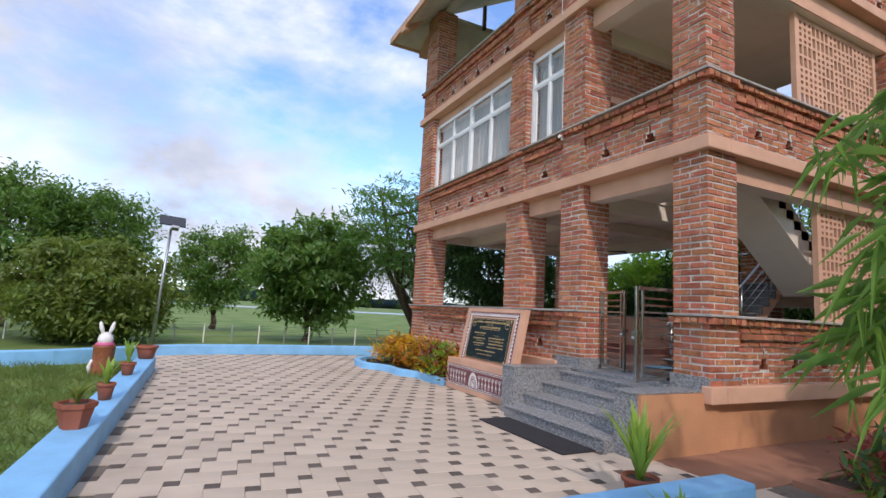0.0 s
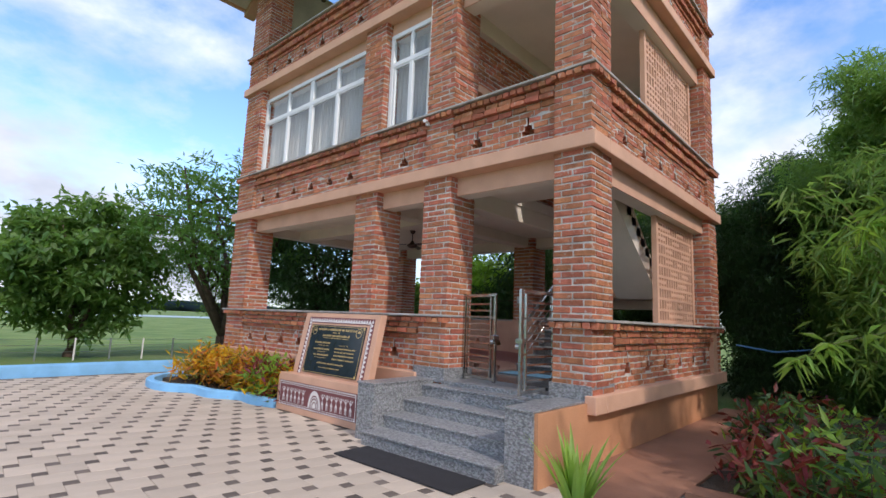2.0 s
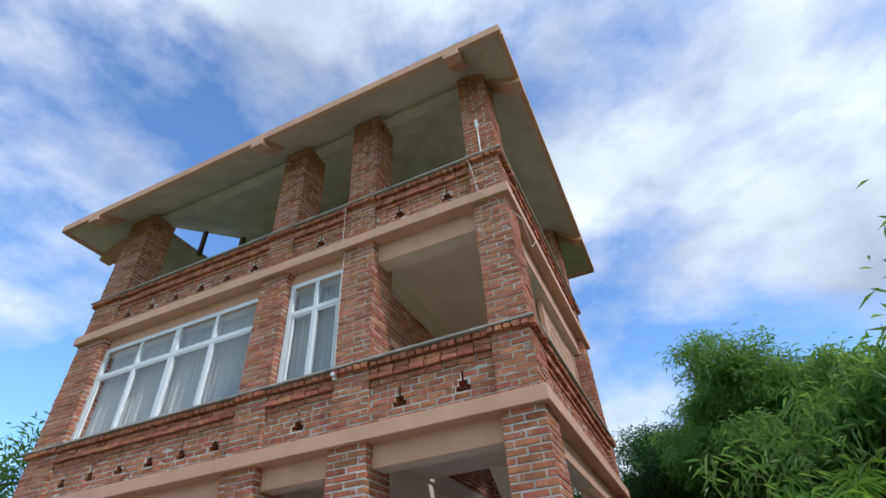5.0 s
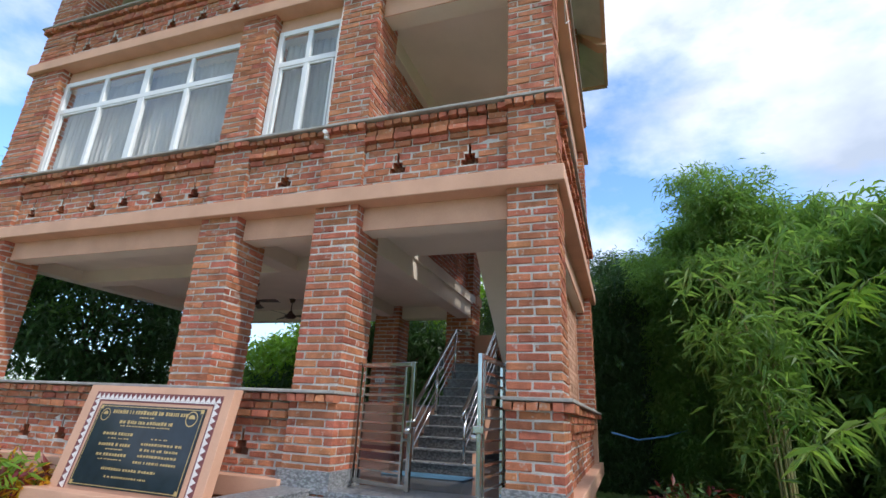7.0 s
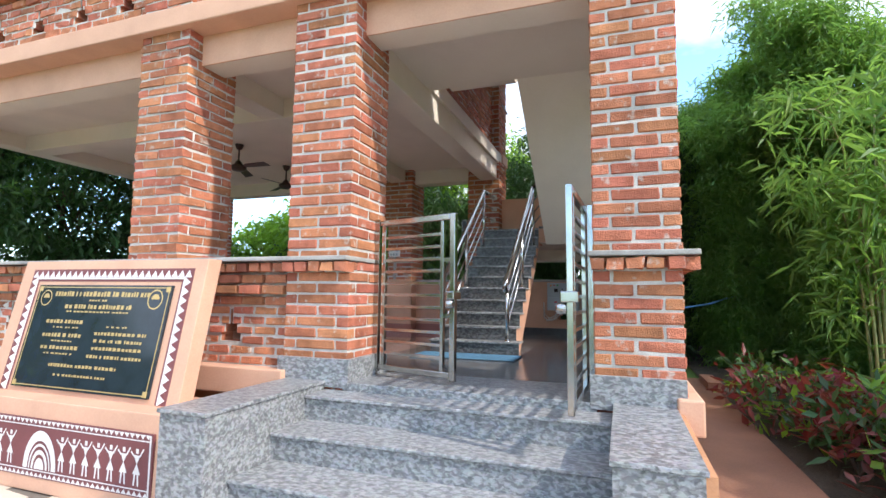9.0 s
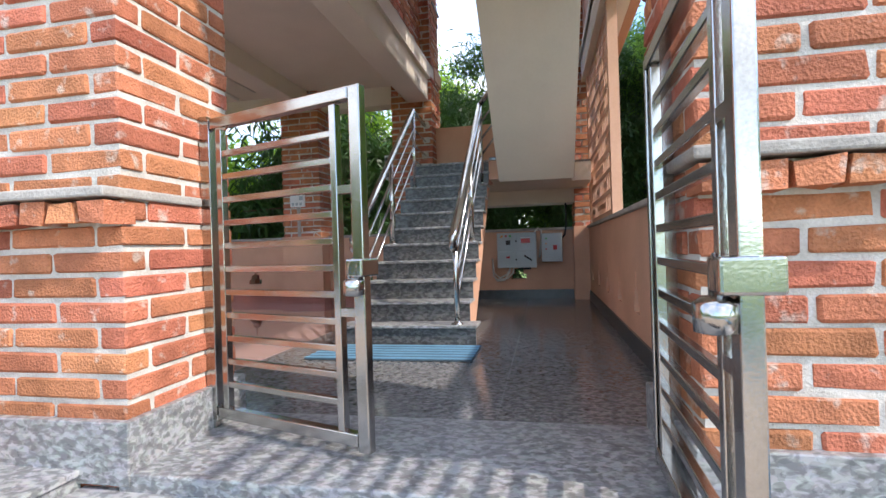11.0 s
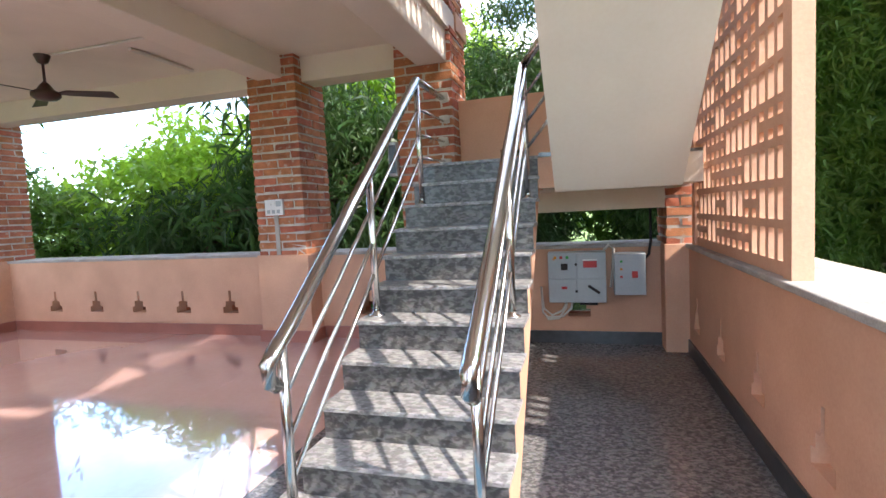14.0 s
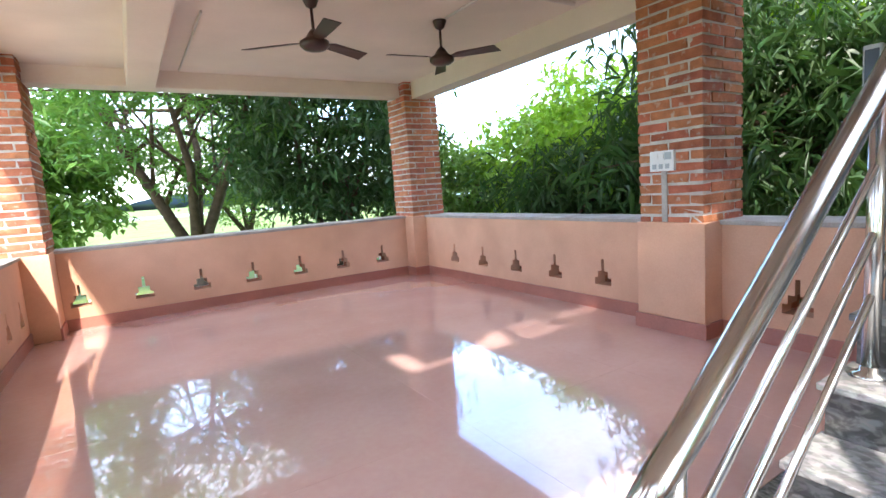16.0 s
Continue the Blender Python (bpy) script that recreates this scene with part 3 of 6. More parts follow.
for (a, b) in BACK_COLS[2:]:
    g.box(XB - COL - 0.043, XB - COL - 0.02, a - 0.043, b + 0.043, FLOOR, FLOOR + 0.13)
    g.box(XB - COL - 0.02, XB - 0.36, a - 0.043, a - 0.02, FLOOR, FLOOR + 0.13)
    g.box(XB - COL - 0.02, XB - 0.36, b + 0.02, b + 0.043, FLOOR, FLOOR + 0.13)
g.box(XF + 0.62, XF + 0.643, FRONT_COLS[3][0] - 0.043, YN - 0.36, FLOOR, FLOOR + 0.13)
structure("baseboard_rose", g, SKIRT, "glossy rose skirting tiles")
g = Geo()
g.box(XF + 0.60, XB - 0.34, YS + 0.357, YS + 0.375, FLOOR, FLOOR + 0.12)
g.box(XB - 0.375, XB - 0.357, YS + 0.37, 6.36, FLOOR, FLOOR + 0.12)
structure("baseboard_granite", g, GRANITE_EDGE, "dark granite skirting")

# floors
stone_floor = structure("floor_granite", Geo().box(XF + 0.02, XB - 0.3, YS + 0.3, 6.80, FLOOR - 0.06, FLOOR - 0.004), GRANITE_EDGE, "polished dark granite floor beside the stairs")
for i in range(5):
    for k in range(3):
        xa, ya = XF + 0.02 + i * 1.14, YS + 0.3 + k * 0.85
        part("tile", Geo().box(xa + 0.0015, min(xa + 1.1385, XB - 0.3), ya + 0.0015, min(ya + 0.8485, 6.80), FLOOR - 0.003, FLOOR), GRANITE_DARK, stone_floor)
pink = structure("floor_pink", Geo().box(XF + 0.3, XB - 0.3, 6.803, YN - 0.3, FLOOR - 0.08, FLOOR - 0.004), SKIRT, "glossy pink polished floor reflecting the trees and sky")
for i in range(4):
    for k in range(5):
        xa, ya = XF + 0.3 + i * 1.32, 6.803 + k * 1.28
        part("tile", Geo().box(xa + 0.0005, min(xa + 1.3195, XB - 0.3), ya + 0.0005, min(ya + 1.2795, YN - 0.3), FLOOR - 0.003, FLOOR), PINK, pink)

# slabs and beams of the upper floors; the stair opening stays free
OPEN = (7.75, 11.34, 4.36, 6.36)
for s, (zb, zt) in enumerate(((3.80, 4.00), (7.02, 7.24))):
    g = Geo()
    x0, x1, y0, y1 = XF + 0.2, XB - 0.2, YS + 0.2, YN - 0.2
    ox0, ox1, oy0, oy1 = OPEN
    g.box(x0, x1, oy1, y1, zb, zt)
    g.box(x0, ox0, y0, oy1, zb, zt)
    if s == 0:
        g.box(ox0, x1, y0, oy0, zb, zt)
    else:
        g.box(ox0, x1, y0, oy1, zb, zt)
    structure(f"ceiling_{s}", g, CREAM, "cream painted concrete ceiling slab")
    bb = BEAMS[s]
    g = Geo()
    g.box(XF + 0.17, XF + 0.45, YS + 0.1, YN - 0.1, bb, zb + 0.10)
    g.box(XB - 0.45, XB - 0.17, 6.4, YN - 0.1, bb - 0.02, zb + 0.10)
    g.box(XF + 0.3, XB - 0.3, YN - 0.45, YN - 0.17, bb + 0.03, zb + 0.10)
    g.box(XF + 0.3, XB - 0.3, YS + 0.13, YS + 0.40, bb, zb + 0.10)
    structure(f"trim_edge_beams_{s}", g, (CREAM, PEACH)[0], "painted concrete edge beams under the slab", 0.01)
    g = Geo()
    g.box(7.42, 7.72, 6.93, YN - 0.4, bb, zb + 0.05)
    g.box(XF + 0.4, XB - 0.4, 8.20, 8.50, bb + 0.01, zb + 0.05)
    g.box(XF + 0.4, XB - 0.4, 6.40, 6.70, bb - 0.06, zb + 0.20)
    structure(f"trim_cross_beams_{s}", g, CREAM, "painted concrete cross beams", 0.01)
g = Geo()
for s in range(2):
    zb = (3.80, 7.02)[s]
    for (a, b) in zip([c[1] for c in FRONT_COLS[:-1]], [c[0] for c in FRONT_COLS[1:]]):
        g.box(XF + 0.155, XF + 0.17, a, b, BEAMS[s], BANDS[s + 1] - 0.19)
    g.box(XF + 0.60, XB - COL, YS + 0.115, YS + 0.13, BEAMS[s], BANDS[s + 1] - 0.19)
structure("trim_beam_faces", g, PEACH, "peach painted outer faces of the beams")

# south lattice screens
def lattice(name, x0, x1, z0, z1, y0, y1):
    """Plastered brick screen: courses of upright openings, here and there broken by double rows of small ones."""
    g = Geo()
    fr = 0.10
    g.box(x0, x0 + fr, y0 - 0.02, y1 + 0.02, z0, z1)
    g.box(x1 - fr, x1, y0 - 0.02, y1 + 0.02, z0, z1)
    xa, xb = x0 + fr, x1 - fr
    rows = max(2, round((z1 - z0 - 0.14) / 0.20))
    step = (z1 - z0 - 0.14) / rows
    cells = round((xb - xa) / 0.13)
    cw = (xb - xa) / cells
    rnd = random.Random(5)
    g.box(xa, xb, y0, y1, z0, z0 + 0.07)
    for r in range(rows):
        za = z0 + 0.07 + r * step
        zb = za + step - 0.042
        g.box(xa, xb, y0, y1, zb, za + step)
        big, left = rnd.random() < 0.6, 0
        for c in range(cells):
            if left == 0:
                big = not big
                left = rnd.randint(2, 6) if big else rnd.randint(2, 6)
            left -= 1
            xc = xa + c * cw
            if big:
                g.box(xc, xc + 0.044, y0, y1, za, zb)
            else:
                zm = (za + zb) / 2
                g.box(xc, xc + cw, y0, y1, zm - 0.026, zm + 0.026)
                for lo, hi in ((za, zm - 0.026), (zm + 0.026, zb)):
                    g.box(xc, xc + 0.060, y0, y1, lo, hi)
    g.box(xa, xb, y0, y1, z1 - 0.07, z1)
    return structure(name, g, PEACH, "pierced peach plaster lattice screen")


lattice("wall_lattice_0", 8.88, 11.0, CAPS[0] - 0.002, BEAMS[0] + 0.02, YS + 0.285, YS + 0.33)
lattice("wall_lattice_1", 8.40, 10.98, CAPS[1] - 0.002, BEAMS[1] + 0.02, YS + 0.262, YS + 0.305)

# first floor: window wall behind the front parapet, rooms behind it
def window(name, y0, y1, z0, z1, leaves, x):
    """White casements with transom lights; glass; pale curtains hang behind."""
    ob = tagged(new(name), "white framed window with transom lights and pale curtains", kind="structure")
    fr = 0.085
    g = Geo()
    g.box(x, x + 0.08, y0, y0 + fr, z0, z1)
    g.box(x, x + 0.08, y1 - fr, y1, z0, z1)
    g.box(x, x + 0.08, y0 + fr, y1 - fr, z0, z0 + fr)
    g.box(x, x + 0.08, y0 + fr, y1 - fr, z1 - fr, z1)
    zt = z0 + (z1 - z0) * 0.68
    g.box(x, x + 0.08, y0 + fr, y1 - fr, zt - 0.04, zt + 0.05)
    step = (y1 - y0 - 2 * fr) / leaves
    for i in range(1, leaves):
        yy = y0 + fr + i * step
        w = 0.13 if leaves == 4 and i == 2 else 0.075
        g.box(x + 0.002, x + 0.078, yy - w / 2, yy + w / 2, z0 + fr, zt - 0.04)
        g.box(x + 0.002, x + 0.078, yy - w / 2, yy + w / 2, zt + 0.05, z1 - fr)
    part("window_frame", g, WHITE, ob, bevel=0.006)
    for i in range(leaves):
        for (za, zb) in ((z0 + fr, zt - 0.04), (zt + 0.05, z1 - fr)):
            ya, yb = y0 + fr + i * step + 0.02, y0 + fr + (i + 1) * step - 0.02
            if za < zt - 0.1:
                s = Geo()
                s.box(x + 0.012, x + 0.06, ya, ya + 0.035, za, zb)
                s.box(x + 0.012, x + 0.06, yb - 0.035, yb, za, zb)
                s.box(x + 0.012, x + 0.06, ya + 0.035, yb - 0.035, za, za + 0.035)
                s.box(x + 0.012, x + 0.06, ya + 0.035, yb - 0.035, zb - 0.035, zb)
                part("sash", s, WHITE, ob, bevel=0.004)
            pane = part("pane", Geo().box(x + 0.034, x + 0.038, ya, yb, za, zb), GLASS, ob)
            pane.visible_shadow = False
    c = Geo()
    n = int((y1 - y0) * 42)
    vs, fs = [], []
    for k in range(n + 1):
        yy = y0 + 0.03 + (y1 - y0 - 0.06) * k / n
        xx = x + 0.20 + 0.028 * math.sin(k * 1.35) + 0.012 * math.sin(k * 0.53)
        vs += [(xx, yy, z0 + 0.02), (xx, yy, z1 - 0.03)]
    for k in range(n):
        fs.append((2 * k, 2 * k + 2, 2 * k + 3, 2 * k + 1))
    c.add(vs, fs)
    cu = thing("curtain", c, CURTAIN, "pale pleated curtain hanging behind the window", "curtain", smooth=True)
    return ob


window("window_1", FRONT_COLS[2][1], FRONT_COLS[3][0], CAPS[1], BEAMS[1] + 0.12, 4, XF + 0.12)
window("window_2", FRONT_COLS[1][1] + 0.04, FRONT_COLS[2][0] - 0.02, CAPS[1], BEAMS[1] + 0.12, 2, XF + 0.12)
g = Geo()
g.box(XF + 0.55, XB - 0.5, 6.52, 6.70, 4.0, 7.02)
g.box(XB - 0.5, XB - 0.36, 6.6, YN - 0.36, CAPS[1] - 0.1, 7.02)
g.box(XF + 0.5, XB - 0.5, YN - 0.5, YN - 0.36, CAPS[1] - 0.1, 7.02)
structure("wall_upper_room", g, CREAM, "plain walls closing the upper room")
bx = wall_bricks("x", 6.500, -1, XF + 0.60, XB - 0.5, 4.0, 6.70)
lay(bx, structure("wall_upper_brick", Geo().box(XF + 0.60, XB - 0.5, 6.507, 6.519, 4.0, 6.72), MORTAR, "brick face of the upper room towards the stairs"))
g = Geo().box(XF + 0.62, 8.6, 6.30, 6.46, 5.5, 5.62).box(XF + 0.62, 8.6, 6.34, 6.46, 4.9, 5.0)
structure("trim_upper_ledge", g, PEACH, "peach plaster ledges on the upper brick wall")

# roof: hipped concrete slab with deep eaves; a small open gable under the north end of the ridge
ex0, ex1, ey0, ey1, ez = 4.96, 13.1, 3.33, 14.55, 10.12
slope = 0.56
cx = (ex0 + ex1) / 2
half = (ex1 - ex0) / 2
ridge_z = ez + slope * half
run = 1.25                                    # how far the north hip climbs before the open gable
yg, zg = ey1 - run, ez + slope * run
lo, hi = ex0 + run, ex1 - run                 # foot of the gable opening
vs = [(ex0, ey0, ez), (ex1, ey0, ez), (ex1, ey1, ez), (ex0, ey1, ez), (cx, ey0 + half, ridge_z), (cx, yg, ridge_z), (lo, yg, zg), (hi, yg, zg)]
vs += [(x, y, z + 0.15) for x, y, z in vs]
fs = [(0, 1, 4), (1, 2, 7, 5, 4), (2, 3, 6, 7), (3, 0, 4, 5, 6)]
fs += [tuple(i + 8 for i in reversed(f)) for f in fs]
fs += [(0, 8, 9, 1), (1, 9, 10, 2), (2, 10, 11, 3), (3, 11, 8, 0), (6, 7, 15, 14), (5, 6, 14, 13), (7, 5, 13, 15)]
structure("roof", Geo().add(vs, fs), EAVE, "weathered hipped concrete roof slab with deep eaves")
g = Geo().box(cx - 0.07, cx + 0.07, yg - 0.14, yg, zg - 0.02, ridge_z + 0.04)
for x in (7.7, 2 * cx - 7.7):
    g.box(x - 0.05, x + 0.05, yg - 0.12, yg - 0.02, zg - 0.02, ez + slope * min(x - ex0, ex1 - x) + 0.03)
structure("trim_gable_post", g, BARK, "dark posts in the open gable of the roof")
g = Geo()
lip = 0.11
g.box(ex0 - 0.02, ex0 + 0.07, ey0, ey1, ez - 0.03, ez + lip + 0.06)
g.box(ex1 - 0.07, ex1 + 0.02, ey0, ey1, ez - 0.03, ez + lip + 0.06)
g.box(ex0 + 0.07, ex1 - 0.07, ey0 - 0.02, ey0 + 0.07, ez - 0.03, ez + lip + 0.06)
g.box(ex0 + 0.07, ex1 - 0.07, ey1 - 0.07, ey1 + 0.02, ez - 0.03, ez + lip + 0.06)
structure("trim_eave_edge", g, PEACH, "peach painted edge of the eaves", 0.01)
g = Geo()
for m in (4.27, 8.62, 13.40):
    g.prism([(ex0 - 0.024, ez - 0.16), (ex0 - 0.024, ez + 0.06), (ex0 + 0.62, ez + 0.33), (ex0 + 0.20, ez - 0.10)], "y", m - 0.15, m + 0.15)
for x in (XF + 0.3, XB - 0.3):
    g.prism([(ey0 - 0.024, ez - 0.16), (ey0 + 0.20, ez - 0.10), (ey0 + 0.62, ez + 0.33), (ey0 - 0.024, ez + 0.06)], "x", x - 0.15, x + 0.15)
    g.prism([(ey1 + 0.024, ez - 0.16), (ey1 - 0.20, ez - 0.10), (ey1 - 0.62, ez + 0.33), (ey1 + 0.024, ez + 0.06)], "x", x - 0.15, x + 0.15)
structure("trim_eave_brackets", g, PEACH, "small peach bracket ends under the eaves", 0.01)
# low concrete ribs that carry the slab from column to column
g = Geo()
z0, z1 = ez + slope * (XF + 0.18 - ex0) - 0.10, ez + slope * (XF + 0.30 - ex0) + 0.06
g.box(XF + 0.18, XF + 0.42, YS + 0.2, YN - 0.2, z0, z1)
g.box(XB - 0.42, XB - 0.18, YS + 0.2, YN - 0.2, z0, z1)
structure("trim_roof_ribs", g, EAVE, "shallow concrete ribs under the roof slab", 0.01)

# ---------------- entrance steps ----------------
g = Geo().box(XF - 0.03, XF + 0.62, GATE[0] - 0.04, GATE[1] + 0.04, 0.3, FLOOR + 0.004)
structure("floor_threshold", g, GRANITE, "grey granite threshold under the gate", 0.006)
stair_front = tagged(new("entrance_steps"), "grey granite entrance steps between two low wing walls", kind="structure")
for i, (x, z) in enumerate(((5.58, 0.685), (5.22, 0.515), (4.86, 0.343), (4.50, 0.172))):
    g = Geo().box(x, XF + 0.02, 4.37, 6.47, 0.0 if i == 3 else z - 0.172, z - 0.024)
    part("riser", g, GRANITE, stair_front)
    g = Geo().box(x - 0.022, (5.84, 5.59, 5.23, 4.87)[i], 4.372, 6.468, z - 0.022, z)
    part("tread", g, TREADSTONE_LIT, stair_front, bevel=0.005)
for ya, yb in ((6.47, 6.80), (4.03, 4.37)):
    part("wing_wall", Geo().box(4.66, XF - 0.02, ya, yb, -0.1, 0.725), GRANITE, stair_front)
    part("coping", Geo().box(4.645, XF + 0.0, ya - 0.012, yb + 0.012, 0.727, 0.75), GRANITE, stair_front, bevel=0.004)
part("side_plaster", Geo().box(4.68, XF + 0.2, 3.985, 4.028, -0.1, 0.722), ORANGE, stair_front, "orange plaster on the outer side")
# granite bases of the gate columns
for i, (a, b) in enumerate(FRONT_COLS[:2]):
    g = Geo().box(XF - 0.036, XF + 0.63, a - 0.0 if i == 0 else a - 0.03, b + 0.03, 0.702, 0.915)
    structure(f"trim_column_base_{i}", g, GRANITE, "grey granite base slab round the column foot", 0.005)

# ---------------- inner stairs ----------------
RISE, TREAD, X0 = 0.155, 0.207, 8.0
LAND = FLOOR + 11 * RISE
stairs = tagged(new("staircase"), "grey granite staircase with peach plastered sides", kind="structure")
for k in range(1, 12):
    x, z = X0 + (k - 1) * TREAD, FLOOR + k * RISE
    ya, yb = (5.40, 6.44) if k == 1 else (5.47, 6.36)
    xe = x + TREAD + 0.02 if k < 11 else 10.4
    # One stone in two tones, painted shade on risers, painted light on treads.
    part("riser", Geo().box(x + 0.002, x + 0.022, ya, yb, z - RISE, z - 0.02), RISERSTONE_SHADED, stairs)
    part("tread", Geo().box(x - 0.022, xe, ya - 0.01, yb + 0.015, z - 0.022, z), TREADSTONE_LIT, stairs, bevel=0.004)
poly = [(X0 + 0.02, FLOOR)]
for k in range(1, 12):
    x, z = X0 + (k - 1) * TREAD + 0.022, FLOOR + k * RISE - 0.022
    poly += [(x, z - RISE + (0.022 if k == 1 else 0)), (x, z)]
poly[1] = (X0 + 0.022, FLOOR + 0.001)
poly += [(10.4, LAND - 0.022), (10.4, LAND - 0.24), (10.1, LAND - 0.24), (8.5, FLOOR)]
part("flight", Geo().prism(poly, "y", 5.48, 6.35), PEACH, stairs, "peach plastered flight")
part("landing", Geo().box(9.92, XB - 0.36, 4.56, 5.46, LAND - 0.24, LAND - 0.024).box(10.40, XB - 0.36, 4.34, 4.56, LAND - 0.24, LAND - 0.024).box(10.40, XB - 0.36, 5.46, 6.40, LAND - 0.24, LAND - 0.024), CREAM, stairs)
part("landing_floor", Geo().box(10.40, XB - 0.36, 4.34, 6.40, LAND - 0.022, LAND), GRANITE_DARK, stairs)
part("landing_floor", Geo().box(10.0, 10.40, 4.56, 5.46, LAND - 0.022, LAND).box(9.89, 10.0, 5.362, 5.46, LAND - 0.03, LAND), GRANITE_DARK, stairs)
part("landing_edge", Geo().box(9.902, 9.918, 5.362, 5.468, LAND - 0.24, LAND - 0.032), PEACH, stairs, "peach plastered edge of the landing")
# second flight, back towards the front, seen from below
sl = RISE / TREAD
xe = 8.32
part("upper_flight", Geo().prism([(9.92, LAND - 0.27), (9.92, LAND - 0.02), (10.1, LAND - 0.02), (xe + 0.1, 3.99), (7.74, 3.99), (7.74, LAND - 0.27 + sl * (9.92 - 7.74))], "y", 4.56, 5.36), CREAM, stairs, "cream painted soffit of the upper flight")
g = Geo()
for k in range(1, 10):
    x = 10.1 - (k - 1) * TREAD
    g.box(x - TREAD, x, 4.56, 5.36, LAND + (k - 1) * RISE, LAND + k * RISE)
part("upper_steps", g, GRANITE, stairs)
# third flight above, seen through the upper openings
part("top_flight", Geo().prism([(7.9, 4.0), (8.3, 4.0), (10.6, 5.75), (10.6, 5.5)], "y", 5.48, 6.3), CREAM, stairs)
part("top_landing", Geo().box(10.4, XB - 0.36, 4.36, 6.3, 5.52, 5.72), CREAM, stairs)
# landing parapet at the back
parapet("wall_landing", "y", XB, 1, BACK_COLS[0][1], BACK_COLS[1][0], LAND - 0.05, LAND + 0.76, [4.75, 5.85], PEACH, label="peach plastered parapet behind the stair landing")
structure("trim_landing_beam", Geo().box(XB - 0.5, XB - 0.1, 4.4, 6.5, 2.02, LAND - 0.24), CREAM, "cream beam under the stair landing")
structure("baseboard_landing", Geo().box(XB - 0.38, XB - 0.362, 4.4, 6.4, LAND, LAND + 0.11), GRANITE_EDGE, "dark granite skirting on the landing")


# ---------------- steel rails and gate ----------------
def stair_rail(y, label):
    ob = thing("stair_railing", None, None, label, "railing", group="rails of the stairs")
    lo, hi = (X0 + 0.04, FLOOR + RISE), (9.86, LAND - 0.165)
    sl = (hi[1] - lo[1]) / (hi[0] - lo[0])
    for i, x in enumerate((lo[0], 8.95, hi[0])):
        k = max(1, int((x - X0) / TREAD) + 1)
        zb = FLOOR + k * RISE
        zt = lo[1] + sl * (x - lo[0]) + (0.70 if i == 0 else 0.72)
        post = part("post", Geo().tube([(x, y, zb), (x, y, zt)], 0.021, 12), STEEL, ob, smooth=True)
        part("base_flange", Geo().lathe([(0.045, 0), (0.045, 0.008), (0.024, 0.016), (0.024, 0.03)], (x, y, zb), 14), STEEL, post, smooth=True)
    z0 = lo[1] + 0.70
    pts = [(lo[0] - 0.05, y, z0 - 0.14), (lo[0] - 0.085, y, z0 - 0.12), (lo[0] - 0.095, y, z0 - 0.05), (lo[0] - 0.05, y, z0 - 0.012), (lo[0] + 0.05, y, z0 + 0.05)]
    pts += [(hi[0], y, hi[1] + 0.74)]
    part("handrail", Geo().tube(pts, 0.032, 14), STEEL, ob, smooth=True)
    for d in (0.20, 0.38, 0.55):
        part("lower_rail", Geo().tube([(lo[0], y, z0 - d), (hi[0], y, hi[1] + 0.74 - d)], 0.011, 8), STEEL, ob, smooth=True)
    dx, dy = (0.9, 0.10) if y > 6 else (-0.05, -0.25)
    for d in (0.0, 0.20, 0.38, 0.55):
        end = (XB - COL - 0.002, 6.46, 3.17 - d * 1.1) if y > 6 else (hi[0] - 0.18, 5.30, hi[1] + 0.98 - d)
        part("end_rail", Geo().tube([(hi[0], y, hi[1] + 0.74 - d), end], 0.028 if d == 0 else 0.011, 10), STEEL, ob, smooth=True)
    return ob


for zz in (3.17, 2.95, 2.75, 2.56):
    g = Geo()
    for q in range(3):
        yy, zc = 6.46 + random.uniform(-0.02, 0.03), zz + random.uniform(-0.02, 0.02)
        g.box(XB - COL - 0.018 - 0.004 * q, XB - COL - 0.003, yy - 0.045, yy + 0.04, zc - 0.03, zc + 0.035, j=0.012)
    thing("mortar_patch", g, MORTAR, "rough pale mortar patch where a rail enters the column", "mortar", group="mortar patches at the rail ends")
stair_rail(6.30, "polished stainless steel handrail with three thin rails on the stairs")
stair_rail(5.54, "polished stainless steel handrail with three thin rails on the stairs")


